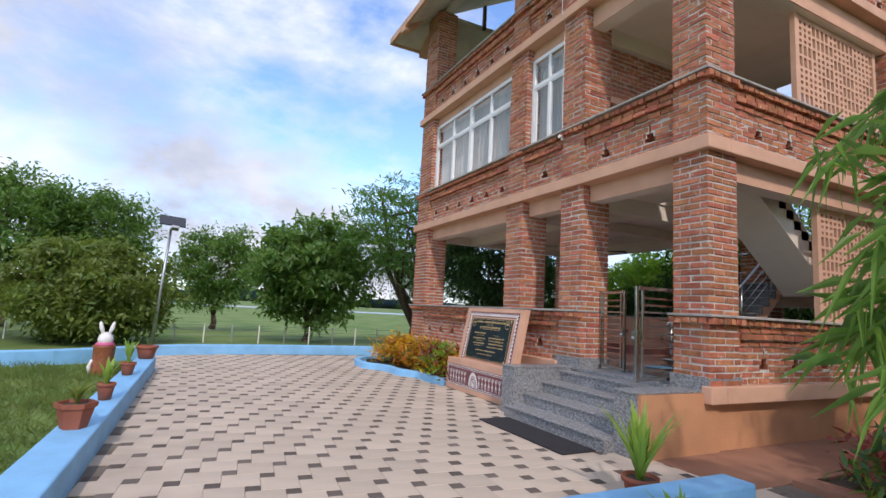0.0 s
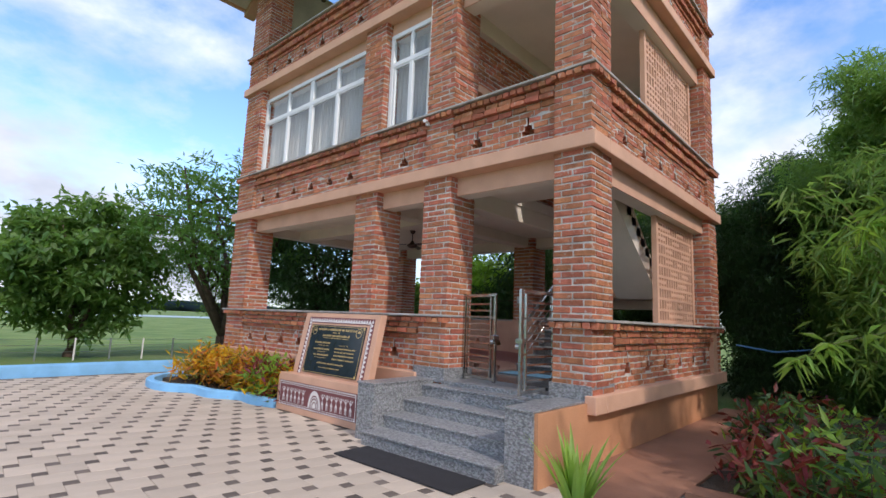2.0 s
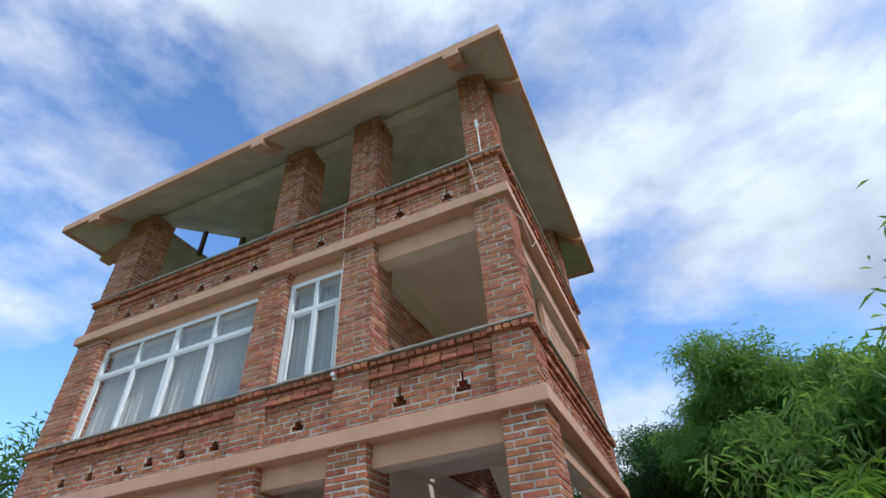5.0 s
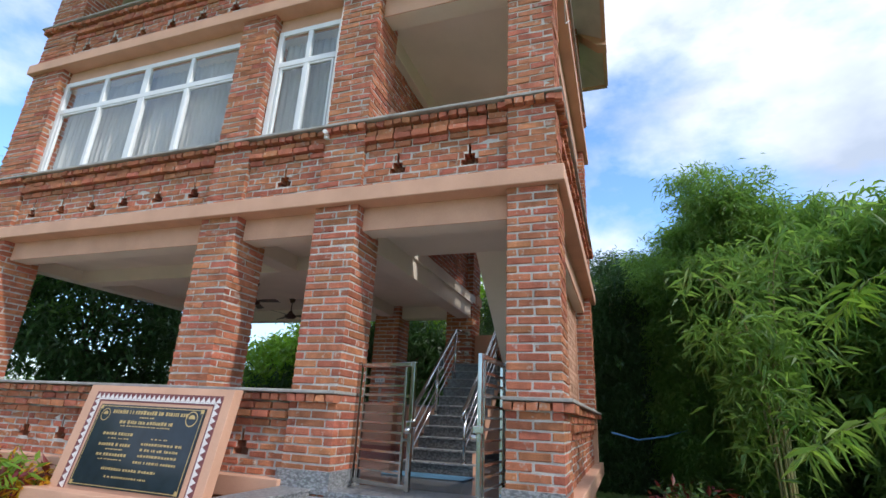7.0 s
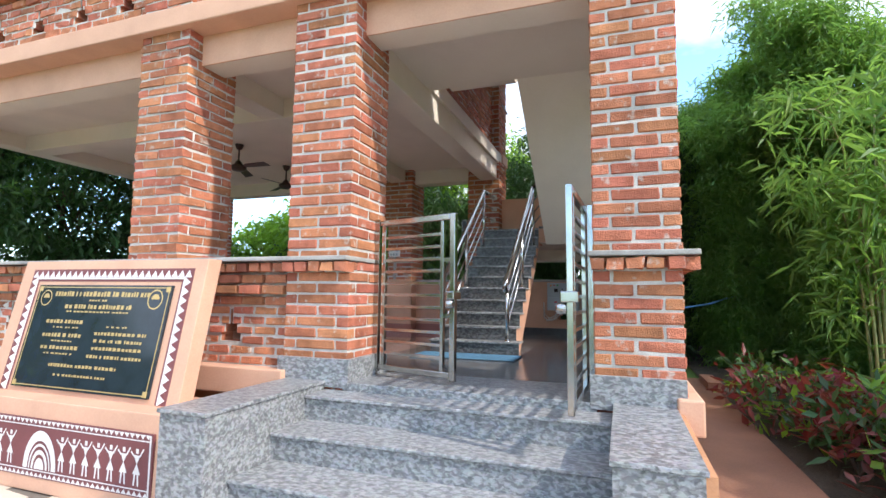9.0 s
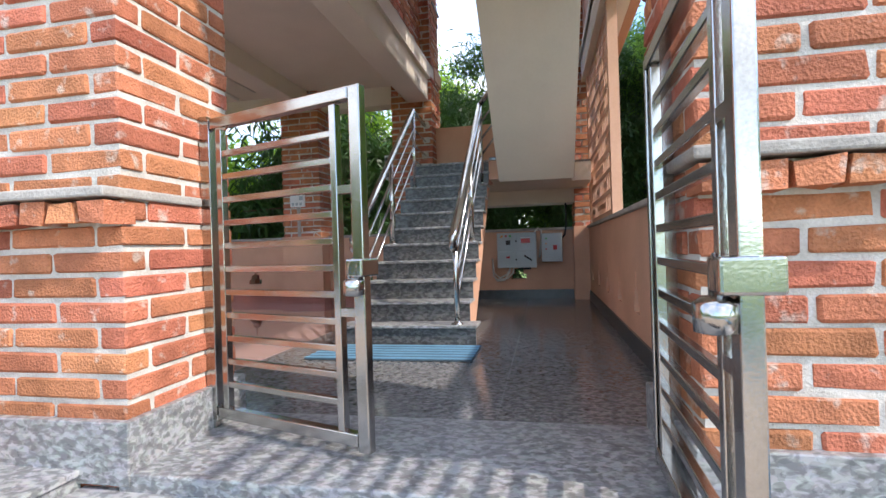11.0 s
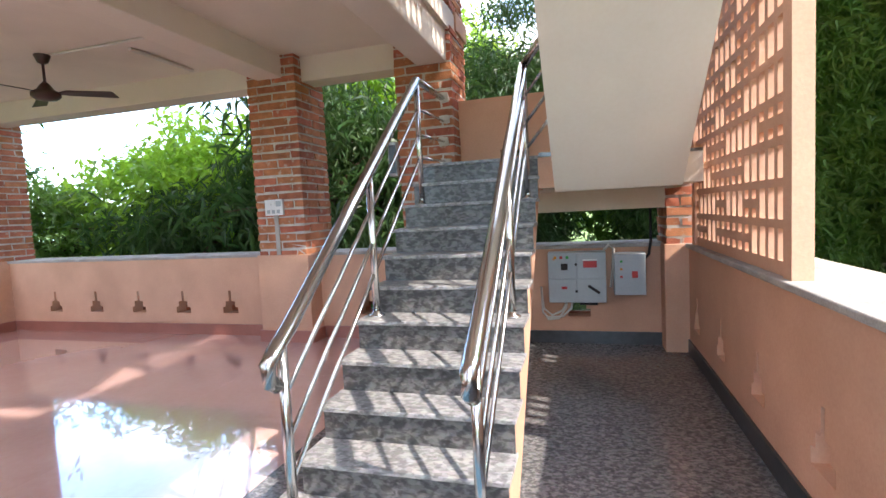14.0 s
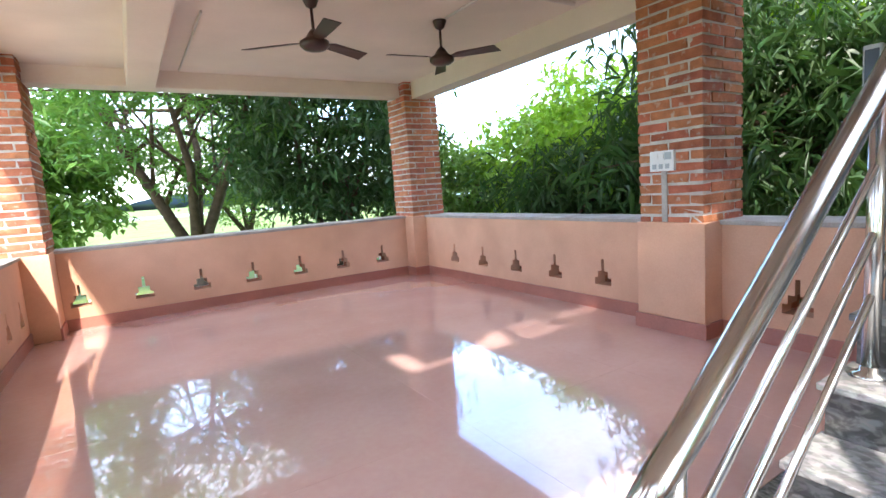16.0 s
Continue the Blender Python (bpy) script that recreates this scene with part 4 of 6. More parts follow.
def gate_leaf(label, at):
    """A leaf of square steel tube, hinged at its origin, running along -y; about 0.8 wide and 1.25 high."""
    ob = thing("gate_leaf", None, None, label, "gate", group="gate leaves of the entrance", at=at)
    w, h = 0.78, 1.25
    for yy, name in ((0.0, "hinge_post"), (-w, "front_post")):
        hw = 0.014 if yy == 0.0 else 0.024
        part(name, Geo().box(-0.018, 0.018, yy - hw, yy + hw, 0, h), GATE_STEEL, ob, bevel=0.004)
    for zz in (0.04, h - 0.022):
        part("frame_rail", Geo().box(-0.02, 0.02, -w + 0.025, -0.025, zz - 0.022, zz + 0.022), GATE_STEEL, ob, bevel=0.004)
    for yy in (-0.07, -w + 0.10):
        part("inner_post", Geo().box(-0.015, 0.015, yy - 0.015, yy + 0.015, 0.06, h - 0.05), GATE_STEEL, ob, bevel=0.003)
    for k in range(11):
        zz = 0.16 + k * 0.094
        part("bar", Geo().box(-0.012, 0.012, -w + 0.115, -0.085, zz - 0.012, zz + 0.012), GATE_STEEL, ob, bevel=0.003)
    for zz in (h * 0.38, h * 0.72):
        part("cross_piece", Geo().box(-0.014, 0.014, -w + 0.025, -w + 0.085, zz - 0.014, zz + 0.014), GATE_STEEL, ob)
    lock = part("latch", Geo().box(-0.05, 0.045, -w - 0.04, -w + 0.03, 0.60, 0.66), GATE_STEEL, ob, bevel=0.006)
    part("padlock", Geo().lathe([(0.012, -0.05), (0.034, -0.045), (0.036, 0.0), (0.02, 0.012)], (-0.045, -w + 0.0, 0.585), 14), GATE_STEEL, lock, smooth=True)
    part("shackle", Geo().tube([(-0.045, -w - 0.018, 0.59), (-0.045, -w - 0.018, 0.64), (-0.045, -w, 0.66), (-0.045, -w + 0.018, 0.64), (-0.045, -w + 0.018, 0.59)], 0.006, 8), GATE_STEEL, lock, smooth=True)
    for zz in (0.2, 1.05):
        part("hinge", Geo().tube([(0.0, 0.03, zz), (0.0, 0.03, zz + 0.09)], 0.012, 10), GATE_STEEL, ob, smooth=True)
    return ob


left_leaf = gate_leaf("stainless steel gate leaf with horizontal bars, nearly shut, padlock hanging", pose(6.25, 6.245, FLOOR + 0.035, 0, 0, -18))
right_leaf = copy_thing(left_leaf, pose(6.04, 4.555, FLOOR + 0.035, 0, 0, -92))
tagged(right_leaf, "stainless steel gate leaf with horizontal bars, swung wide open")
for yy, gx in ((6.268, 6.225), (4.516, 6.015)):
    thing("gate_post", Geo().box(gx + 0.012, gx + 0.04, yy - 0.018, yy + 0.018, FLOOR + 0.005, FLOOR + 1.30), GATE_STEEL, "slim square steel gate post fixed to the brick pier", "gate post", group="posts of the gate")

# ---------------- foundation plaque ----------------
plaque = thing("foundation_plaque", None, None, "leaning peach slab with black inscribed stone and painted folk border", "plaque")
py0, py1 = 7.19, 9.24
lean = 0.20
base = Geo().prism([(4.93, 0), (5.55, 0), (5.55, 0.60), (4.95, 0.62)], "y", py0 - 0.15, py1 + 0.08)
part("pedestal", base, PEACH, plaque, bevel=0.008)
zl0, zl1 = 0.60, 1.655


def slab_x(z):
    return 5.14 + lean * (z - zl0)


part("slab", Geo().prism([(slab_x(zl0), zl0), (slab_x(zl0) + 0.13, zl0), (slab_x(zl1) + 0.13, zl1), (slab_x(zl1), zl1)], "y", py0, py1 - 0.02), PEACH, plaque, bevel=0.006)


def on_slab(name, y0, y1, z0, z1, d, m, parent=None, th=0.006):
    """A thin raised rectangle on the leaning face."""
    vs = [(slab_x(z) - d, y, z) for z in (z0, z1) for y in (y0, y1)] + [(slab_x(z) - d + th, y, z) for z in (z0, z1) for y in (y0, y1)]
    g = Geo().add(vs, [(0, 1, 3, 2), (4, 6, 7, 5), (0, 4, 5, 1), (2, 3, 7, 6), (0, 2, 6, 4), (1, 5, 7, 3)])
    return part(name, g, m, parent or plaque)


by0, by1, bz0, bz1 = 7.30, 9.08, 0.62, 1.585
bw = 0.10
for (a, b, c, d) in ((by0, by0 + bw, bz0, bz1), (by1 - bw, by1, bz0, bz1), (by0 + bw, by1 - bw, bz1 - bw, bz1)):
    on_slab("border", a, b, c, d, 0.003, MAROON)
teeth = Geo()
n = 26
for k in range(n):
    a = by0 + 0.012 + (by1 - by0 - 0.024) * k / n
    b = by0 + 0.012 + (by1 - by0 - 0.024) * (k + 1) / n
    teeth.add([(slab_x(bz1 - 0.068) - 0.0065, a, bz1 - 0.068), (slab_x(bz1 - 0.068) - 0.0065, b, bz1 - 0.068), (slab_x(bz1 - 0.012) - 0.0065, (a + b) / 2, bz1 - 0.012)], [(0, 1, 2)])
n = 13
for k in range(n):
    a = bz0 + (bz1 - 0.07 - bz0) * k / n
    b = bz0 + (bz1 - 0.07 - bz0) * (k + 1) / n
    for (yi, yo) in ((by0 + 0.068, by0 + 0.012), (by1 - 0.068, by1 - 0.012)):
        teeth.add([(slab_x(a) - 0.0065, yi, a), (slab_x(b) - 0.0065, yi, b), (slab_x((a + b) / 2) - 0.0065, yo, (a + b) / 2)], [(0, 1, 2)])
part("painted_teeth", teeth, ART_WHITE, plaque, "white painted zigzag")
for (a, b, c, d) in ((by0 + 0.07, by0 + 0.082, bz0, bz1 - 0.08), (by1 - 0.082, by1 - 0.07, bz0, bz1 - 0.08), (by0 + 0.07, by1 - 0.07, bz1 - 0.082, bz1 - 0.07)):
    on_slab("painted_line", a, b, c, d, 0.0068, ART_WHITE)
stone = on_slab("inscribed_stone", 7.46, 8.92, 0.655, 1.455, 0.022, BLACK_STONE, th=0.02)
rnd = random.Random(11)


def bar_line(yc, z, width, h):
    """A line of unreadable gold writing as short bars; y runs from right to left for the reader."""
    g = Geo()
    y = yc + width / 2
    while y > yc - width / 2:
        w = rnd.uniform(0.018, 0.045)
        vs = []
        for zz in (z - h / 2, z + h / 2 * rnd.uniform(0.6, 1.0)):
            for yy in (y, y - w * 0.8):
                vs.append((slab_x(zz) - 0.0235, yy, zz))
        g.add(vs, [(0, 1, 3, 2)])
        y -= w + (0.02 if rnd.random() < 0.2 else 0.004)
    part("gold_line", g, GOLD, stone, kind="stuff")


for (yc, z, w, h) in ((8.19, 1.385, 1.02, 0.040), (8.19, 1.335, 0.2, 0.016), (8.19, 1.285, 0.72, 0.034), (8.19, 1.245, 0.66, 0.013),
                      (8.52, 1.165, 0.40, 0.030), (8.48, 1.12, 0.28, 0.012), (8.50, 1.06, 0.44, 0.030), (8.48, 1.015, 0.24, 0.012), (8.50, 0.965, 0.40, 0.028), (8.50, 0.92, 0.3, 0.012),
                      (7.92, 1.135, 0.22, 0.012), (7.88, 1.085, 0.52, 0.026), (7.88, 1.03, 0.50, 0.024), (7.88, 0.975, 0.50, 0.024), (7.88, 0.915, 0.56, 0.024),
                      (8.19, 0.835, 0.72, 0.024), (8.19, 0.765, 0.56, 0.018)):
    bar_line(yc, z, w, h)
for yc, r in ((8.80, 0.065), (7.60, 0.075)):
    g = Geo()
    k = 20
    z = 1.35
    vs = [(slab_x(z + rr * math.sin(2 * math.pi * i / k)) - 0.0235, yc + rr * math.cos(2 * math.pi * i / k), z + rr * math.sin(2 * math.pi * i / k)) for rr in (r, r * 0.86, r * 0.55) for i in range(k)]
    fs = [(i, (i + 1) % k, k + (i + 1) % k, k + i) for i in range(k)] + [tuple(2 * k + i for i in range(k // 2 + 1))]
    g.add(vs, fs)
    part("emblem", g, GOLD, stone, "round gold emblem")
for (a, b, c, d) in ((7.475, 7.482, 0.67, 1.44), (8.898, 8.905, 0.67, 1.44), (7.482, 8.898, 0.67, 0.677), (7.482, 8.898, 1.433, 1.44)):
    on_slab("gold_edge", a, b, c, d, 0.0236, GOLD, stone, 0.0016)
for yc in (7.49, 8.89):
    for z in (0.685, 1.425):
        on_slab("corner_ornament", yc - 0.02, yc + 0.02, z - 0.02, z + 0.02, 0.0238, GOLD, stone, 0.002)
# folk painting on the pedestal
panel_x = 4.93
pa = part("painted_panel", Geo().box(panel_x - 0.001, panel_x + 0.012, 7.14, 9.24, 0.10, 0.50), MAROON, plaque, "maroon painted panel with white folk figures")
teeth = Geo()
for k in range(44):
    a, b = 7.16 + 2.06 * k / 44, 7.16 + 2.06 * (k + 1) / 44
    teeth.add([(panel_x - 0.004, a, 0.492), (panel_x - 0.004, b, 0.492), (panel_x - 0.004, (a + b) / 2, 0.462)], [(0, 2, 1)])
    teeth.add([(panel_x - 0.004, a, 0.108), (panel_x - 0.004, b, 0.108), (panel_x - 0.004, (a + b) / 2, 0.138)], [(0, 1, 2)])
for a, b in ((7.155, 7.17), (9.21, 9.225)):
    teeth.add([(panel_x - 0.004, a, 0.108), (panel_x - 0.004, b, 0.108), (panel_x - 0.004, b, 0.492), (panel_x - 0.004, a, 0.492)], [(0, 1, 2, 3)])
for z in (0.452, 0.148):
    teeth.add([(panel_x - 0.004, 7.17, z - 0.004), (panel_x - 0.004, 9.21, z - 0.004), (panel_x - 0.004, 9.21, z + 0.004), (panel_x - 0.004, 7.17, z + 0.004)], [(0, 1, 2, 3)])
part("painted_teeth", teeth, ART_WHITE, pa)
marks = Geo()
for k in range(16):
    y = 7.27 + k * 0.117 + (0.0 if k < 8 else 0.07)
    if 8.0 < y < 8.42:
        continue
    tri = lambda a: marks.add([(panel_x - 0.0045, y + p, q) for p, q in a], [tuple(range(len(a)))])
    tri([(-0.035, 0.24), (0.035, 0.24), (0.0, 0.31)])
    tri([(-0.028, 0.36), (0.0, 0.30), (0.028, 0.36)])
    tri([(-0.012, 0.37), (0.012, 0.37), (0.012, 0.40), (-0.012, 0.40)])
    tri([(-0.026, 0.17), (-0.012, 0.17), (-0.006, 0.24), (-0.020, 0.24)])
    tri([(0.012, 0.17), (0.026, 0.17), (0.020, 0.24), (0.006, 0.24)])
    tri([(-0.060, 0.40), (-0.050, 0.405), (-0.018, 0.355), (-0.026, 0.345)])
    tri([(0.018, 0.355), (0.026, 0.345), (0.058, 0.375), (0.052, 0.385)])
part("painted_frieze", marks, ART_WHITE, pa, "white painted folk marks", kind="stuff")
fan_art = Geo()
for r0, r1 in ((0.0, 0.05), (0.065, 0.085), (0.10, 0.112), (0.125, 0.17)):
    k = 18
    vs = [(panel_x - 0.005, 8.19 + r * math.cos(math.pi * i / k), 0.16 + 1.55 * r * math.sin(math.pi * i / k)) for r in (r0, r1) for i in range(k + 1)]
    fan_art.add(vs, [(i, i + 1, k + 2 + i, k + 1 + i) for i in range(k)])
part("painted_shrine", fan_art, ART_WHITE, pa, "white painted arch motif")

# door mats
thing("rubber_mat", Geo().box(3.95, 4.46, 4.45, 6.30, 0.004, 0.022), RUBBER, "thin black rubber mat at the foot of the steps", "mat")
mat_ob = thing("striped_mat", Geo().box(7.50, 7.985, 5.36, 6.50, FLOOR + 0.004, FLOOR + 0.014), MATGREY, "blue striped mat before the stairs", "mat")
for k in range(6):
    part("stripe", Geo().box(7.505 + k * 0.08, 7.55 + k * 0.08, 5.362, 6.498, FLOOR + 0.0145, FLOOR + 0.018), MATBLUE, mat_ob)

# ---------------- fans, electrics ----------------
def ceiling_fan(at, turn, top):
    ob = thing("ceiling_fan", None, None, "dark brown three-blade ceiling fan on a short rod", "fan", group="ceiling fans", at=at)
    part("canopy", Geo().lathe([(0.02, top - 0.09), (0.045, top - 0.075), (0.07, top - 0.012), (0.07, top - 0.002)], sides=20), FAN, ob, smooth=True)
    part("rod", Geo().tube([(0, 0, 0.07), (0, 0, top - 0.05)], 0.013, 10), FAN, ob, smooth=True)
    part("motor", Geo().lathe([(0.03, -0.062), (0.09, -0.05), (0.125, -0.02), (0.125, 0.015), (0.075, 0.045), (0.045, 0.09), (0.02, 0.12)], sides=24), FAN, ob, smooth=True)
    for k in range(3):
        a = turn + 120 * k
        m = pose(0, 0, 0.0, 0, 0, a)
        g = Geo()
        pts = [(0.11, -0.02, 0.02), (0.2, -0.055, 0.03), (0.60, -0.07, 0.018), (0.62, 0.06, -0.012), (0.2, 0.05, 0.005), (0.11, 0.02, 0.01)]
        vs = [tuple(m @ Vector(p)) for p in pts] + [tuple(m @ Vector((p[0], p[1], p[2] - 0.006))) for p in pts]
        n = len(pts)
        g.add(vs, [tuple(range(n)), tuple(range(2 * n - 1, n - 1, -1))] + [((i + 1) % n, i, i + n, (i + 1) % n + n) for i in range(n)])
        part("blade", g, FAN, ob)
    return ob


ceiling_fan(pose(8.78, 10.10, 3.42), 25, 0.38)
ceiling_fan(pose(10.15, 10.22, 3.42), 60, 0.38)
thing("conduit", Geo().tube([(10.15, 10.1, 3.785), (10.15, 8.9, 3.785), (10.9, 8.9, 3.785)], 0.012, 8), PIPE_WHITE, "white cable conduit on the ceiling", "conduit")
thing("conduit", Geo().tube([(8.0, 10.7, 3.785), (8.0, 12.9, 3.785)], 0.012, 8), PIPE_WHITE, "white cable conduit on the ceiling", "conduit")
thing("tube_light", Geo().tube([(10.3, 9.3, 3.775), (11.1, 9.3, 3.775)], 0.02, 10), PIPE_WHITE, "slim unlit tube light under the ceiling", "lamp")
sw = thing("switch_board", Geo().box(XB - COL - 0.035, XB - COL - 0.005, 8.28, 8.50, 2.13, 2.30), WHITE, "white switch board screwed to the brick column", "switch board")
for k in range(2):
    part("switch", Geo().box(XB - COL - 0.041, XB - COL - 0.035, 8.42 - k * 0.05, 8.45 - k * 0.05, 2.235, 2.275), WHITE, sw)
part("socket", Geo().box(XB - COL - 0.039, XB - COL - 0.035, 8.30, 8.36, 2.225, 2.285), BOXGREY, sw)
for k in range(3):
    part("socket", Geo().box(XB - COL - 0.039, XB - COL - 0.035, 8.44 - k * 0.06, 8.475 - k * 0.06, 2.15, 2.19), BOXGREY, sw)
thing("cement_chase", Geo().box(XB - COL - 0.012, XB - COL - 0.004, 8.36, 8.41, 1.70, 2.128), CEMENT, "cement filled chase below the switch board", "chase")


fl = thing("flood_light", None, None, "grey-blue flood light on a bracket at the brick column", "lamp")
part("housing", Geo().box(11.16, 11.34, 6.97, 7.07, 2.46, 2.80), BOXGREY, fl, bevel=0.012)
part("lens", Geo().box(11.152, 11.159, 6.985, 7.055, 2.49, 2.77), PANEL, fl)
part("bracket", Geo().box(11.20, 11.30, 6.932, 6.969, 2.40, 2.55), RUBBER, fl)


def panel_box(y0, y1, z0, z1, doors, label):
    x1 = XB - 0.362
    ob = thing("control_panel", None, None, label, "control panel", group="electrical boxes under the landing")
    part("body", Geo().box(x1 - 0.18, x1, y0, y1, z0, z1), BOXGREY, ob, bevel=0.006)
    for (a, b, c, d) in doors:
        part("door", Geo().box(x1 - 0.192, x1 - 0.181, y0 + a * (y1 - y0) + 0.004, y0 + b * (y1 - y0) - 0.004, z0 + c * (z1 - z0) + 0.004, z0 + d * (z1 - z0) - 0.004), BOXGREY, ob, bevel=0.004)
    return ob, x1 - 0.193


cab, fx = panel_box(5.00, 5.52, 1.17, 1.64, ((0, 0.5, 0, 0.48), (0.5, 1, 0, 0.48), (0, 0.5, 0.48, 1), (0.5, 1, 0.48, 1)), "grey steel control panel with indicator lamps and a rotary switch")
for i, m in enumerate((AMBER_P, RED_P, GREEN_P)):
    part("indicator", Geo().box(fx - 0.012, fx, 5.44 - i * 0.055, 5.465 - i * 0.055, 1.585, 1.61), m, cab)
part("meter", Geo().box(fx - 0.01, fx, 5.34, 5.40, 1.48, 1.54), RUBBER, cab)
part("sign", Geo().box(fx - 0.004, fx, 5.08, 5.20, 1.50, 1.56), RED_P, cab)
part("sign", Geo().box(fx - 0.004, fx, 5.35, 5.40, 1.30, 1.325), RED_P, cab)
part("rotary_switch", Geo().obox(pose(fx - 0.02, 5.11, 1.30, 35, 0, 0), 0.03, 0.12, 0.022), RUBBER, cab)
for yy, zz in ((5.265, 1.53), (5.265, 1.28)):
    part("door_lock", Geo().tube([(fx - 0.014, yy, zz), (fx, yy, zz)], 0.012, 10), RUBBER, cab)
part("data_plate", Geo().box(fx - 0.003, fx, 5.075, 5.205, 1.565, 1.575), WHITE, cab)
part("cable_gland", Geo().box(fx + 0.03, fx + 0.15, 5.08, 5.24, 1.145, 1.17), RUBBER, cab)
part("glow_lamp", Geo().box(fx - 0.008, fx, 5.455, 5.475, 1.575, 1.59), AMBER_P, cab)
cab2, fx = panel_box(4.66, 4.93, 1.24, 1.62, ((0, 1, 0, 1),), "smaller grey steel switch box with red label and pilot lamps")
for i, m in enumerate((GREEN_P, AMBER_P, RED_P)):
    part("indicator", Geo().box(fx - 0.01, fx, 4.86, 4.88, 1.54 - i * 0.07, 1.56 - i * 0.07), m, cab2)
part("sign", Geo().box(fx - 0.004, fx, 4.73, 4.78, 1.40, 1.46), RED_P, cab2)
thing("cable", Geo().tube([(XB - 0.45, 5.02, 1.64), (XB - 0.47, 4.97, 1.70), (XB - 0.47, 4.93, 1.66), (XB - 0.45, 4.94, 1.45), (XB - 0.45, 4.96, 1.3)], 0.012, 8), PIPE_WHITE, "white cable looping between the two boxes", "cable", smooth=True)
thing("cable", Geo().tube([(XB - 0.42, 5.35, 1.18), (XB - 0.45, 5.40, 1.08), (XB - 0.45, 5.50, 1.03), (XB - 0.45, 5.58, 1.10), (XB - 0.40, 5.60, 1.30)], 0.011, 8), PIPE_WHITE, "white cable hanging below the control panel", "cable", smooth=True)
for q in range(2):
    thing("cable", Geo().tube([(XB - 0.43, 5.36 - 0.05 * q, 1.18), (XB - 0.44, 5.37 - 0.05 * q, 1.10), (XB - 0.45, 5.44 - 0.04 * q, 1.0 + 0.02 * q), (XB - 0.45, 5.54, 0.99 + 0.02 * q), (XB - 0.44, 5.59, 1.06), (XB - 0.40, 5.60, 1.22 + 0.05 * q)], 0.010, 8), PIPE_WHITE, "white cable looping low under the control panel", "cable", smooth=True)
thing("cable", Geo().tube([(XB - 0.40, 4.66, 1.55), (XB - 0.42, 4.62, 1.60), (XB - 0.40, 4.60, 1.72), (XB - 0.40, 4.60, 2.02)], 0.012, 8), RUBBER, "black cables rising from the switch box", "cable", smooth=True)
thing("hose", Geo().tube([(XB + 0.2, 3.7, 1.35), (13.0, 3.2, 1.22), (14.0, 2.6, 1.30), (15.2, 1.6, 1.6)], 0.018, 8), HOSE, "blue hose slung from the building to the bamboo", "hose", smooth=True)
thing("cable", Geo().tube([(XB + 0.05, 5.9, 1.70), (XB + 0.12, 5.3, 1.66), (XB + 0.10, 4.9, 1.60), (XB + 0.0, 4.4, 1.62)], 0.015, 8), HOSE, "blue pipe behind the parapet", "cable", smooth=True)
cam_ob = thing("security_camera", Geo().tube([(XF - 0.02, 6.84, 4.86), (XF - 0.14, 6.80, 4.84)], 0.028, 12).box(XF - 0.04, XF + 0.0, 6.81, 6.87, 4.80, 4.90), WHITE, "small white security camera on the parapet", "camera")
thing("wire", Geo().tube([(XF - 0.015, 6.86, 4.9), (XF - 0.02, 6.88, 5.6), (XF - 0.012, 6.86, 7.1), (XF - 0.1, 6.85, 7.3), (XF - 0.1, 6.85, 8.1)], 0.006, 6), PIPE_WHITE, "thin white wire running up the brick column", "wire")
thing("wire", Geo().tube([(XF - 0.05, 4.5, 8.3), (XF - 0.06, 4.42, 7.9), (XF - 0.12, 4.35, 7.3), (XF - 0.03, 4.10, 7.1), (XF + 0.4, 3.85, 6.9), (XF + 0.9, 3.88, 6.7), (XF + 1.4, 3.86, 7.2)], 0.007, 6), PIPE_WHITE, "loose wire hanging at the upper corner", "wire")
thing("flood_light", Geo().box(XF - 0.02, XF + 0.03, 4.20, 4.26, 8.95, 9.15).tube([(XF - 0.01, 4.23, 8.25), (XF - 0.01, 4.23, 8.95)], 0.012, 8), WHITE, "white lamp head on a thin pole at the top terrace", "lamp")
thing("pipe_stub", Geo().tube([(XF + 0.6, 5.4, 8.2), (XF + 0.6, 5.4, 8.75)], 0.012, 8), RUBBER, "thin iron rod standing on the terrace parapet", "rod")


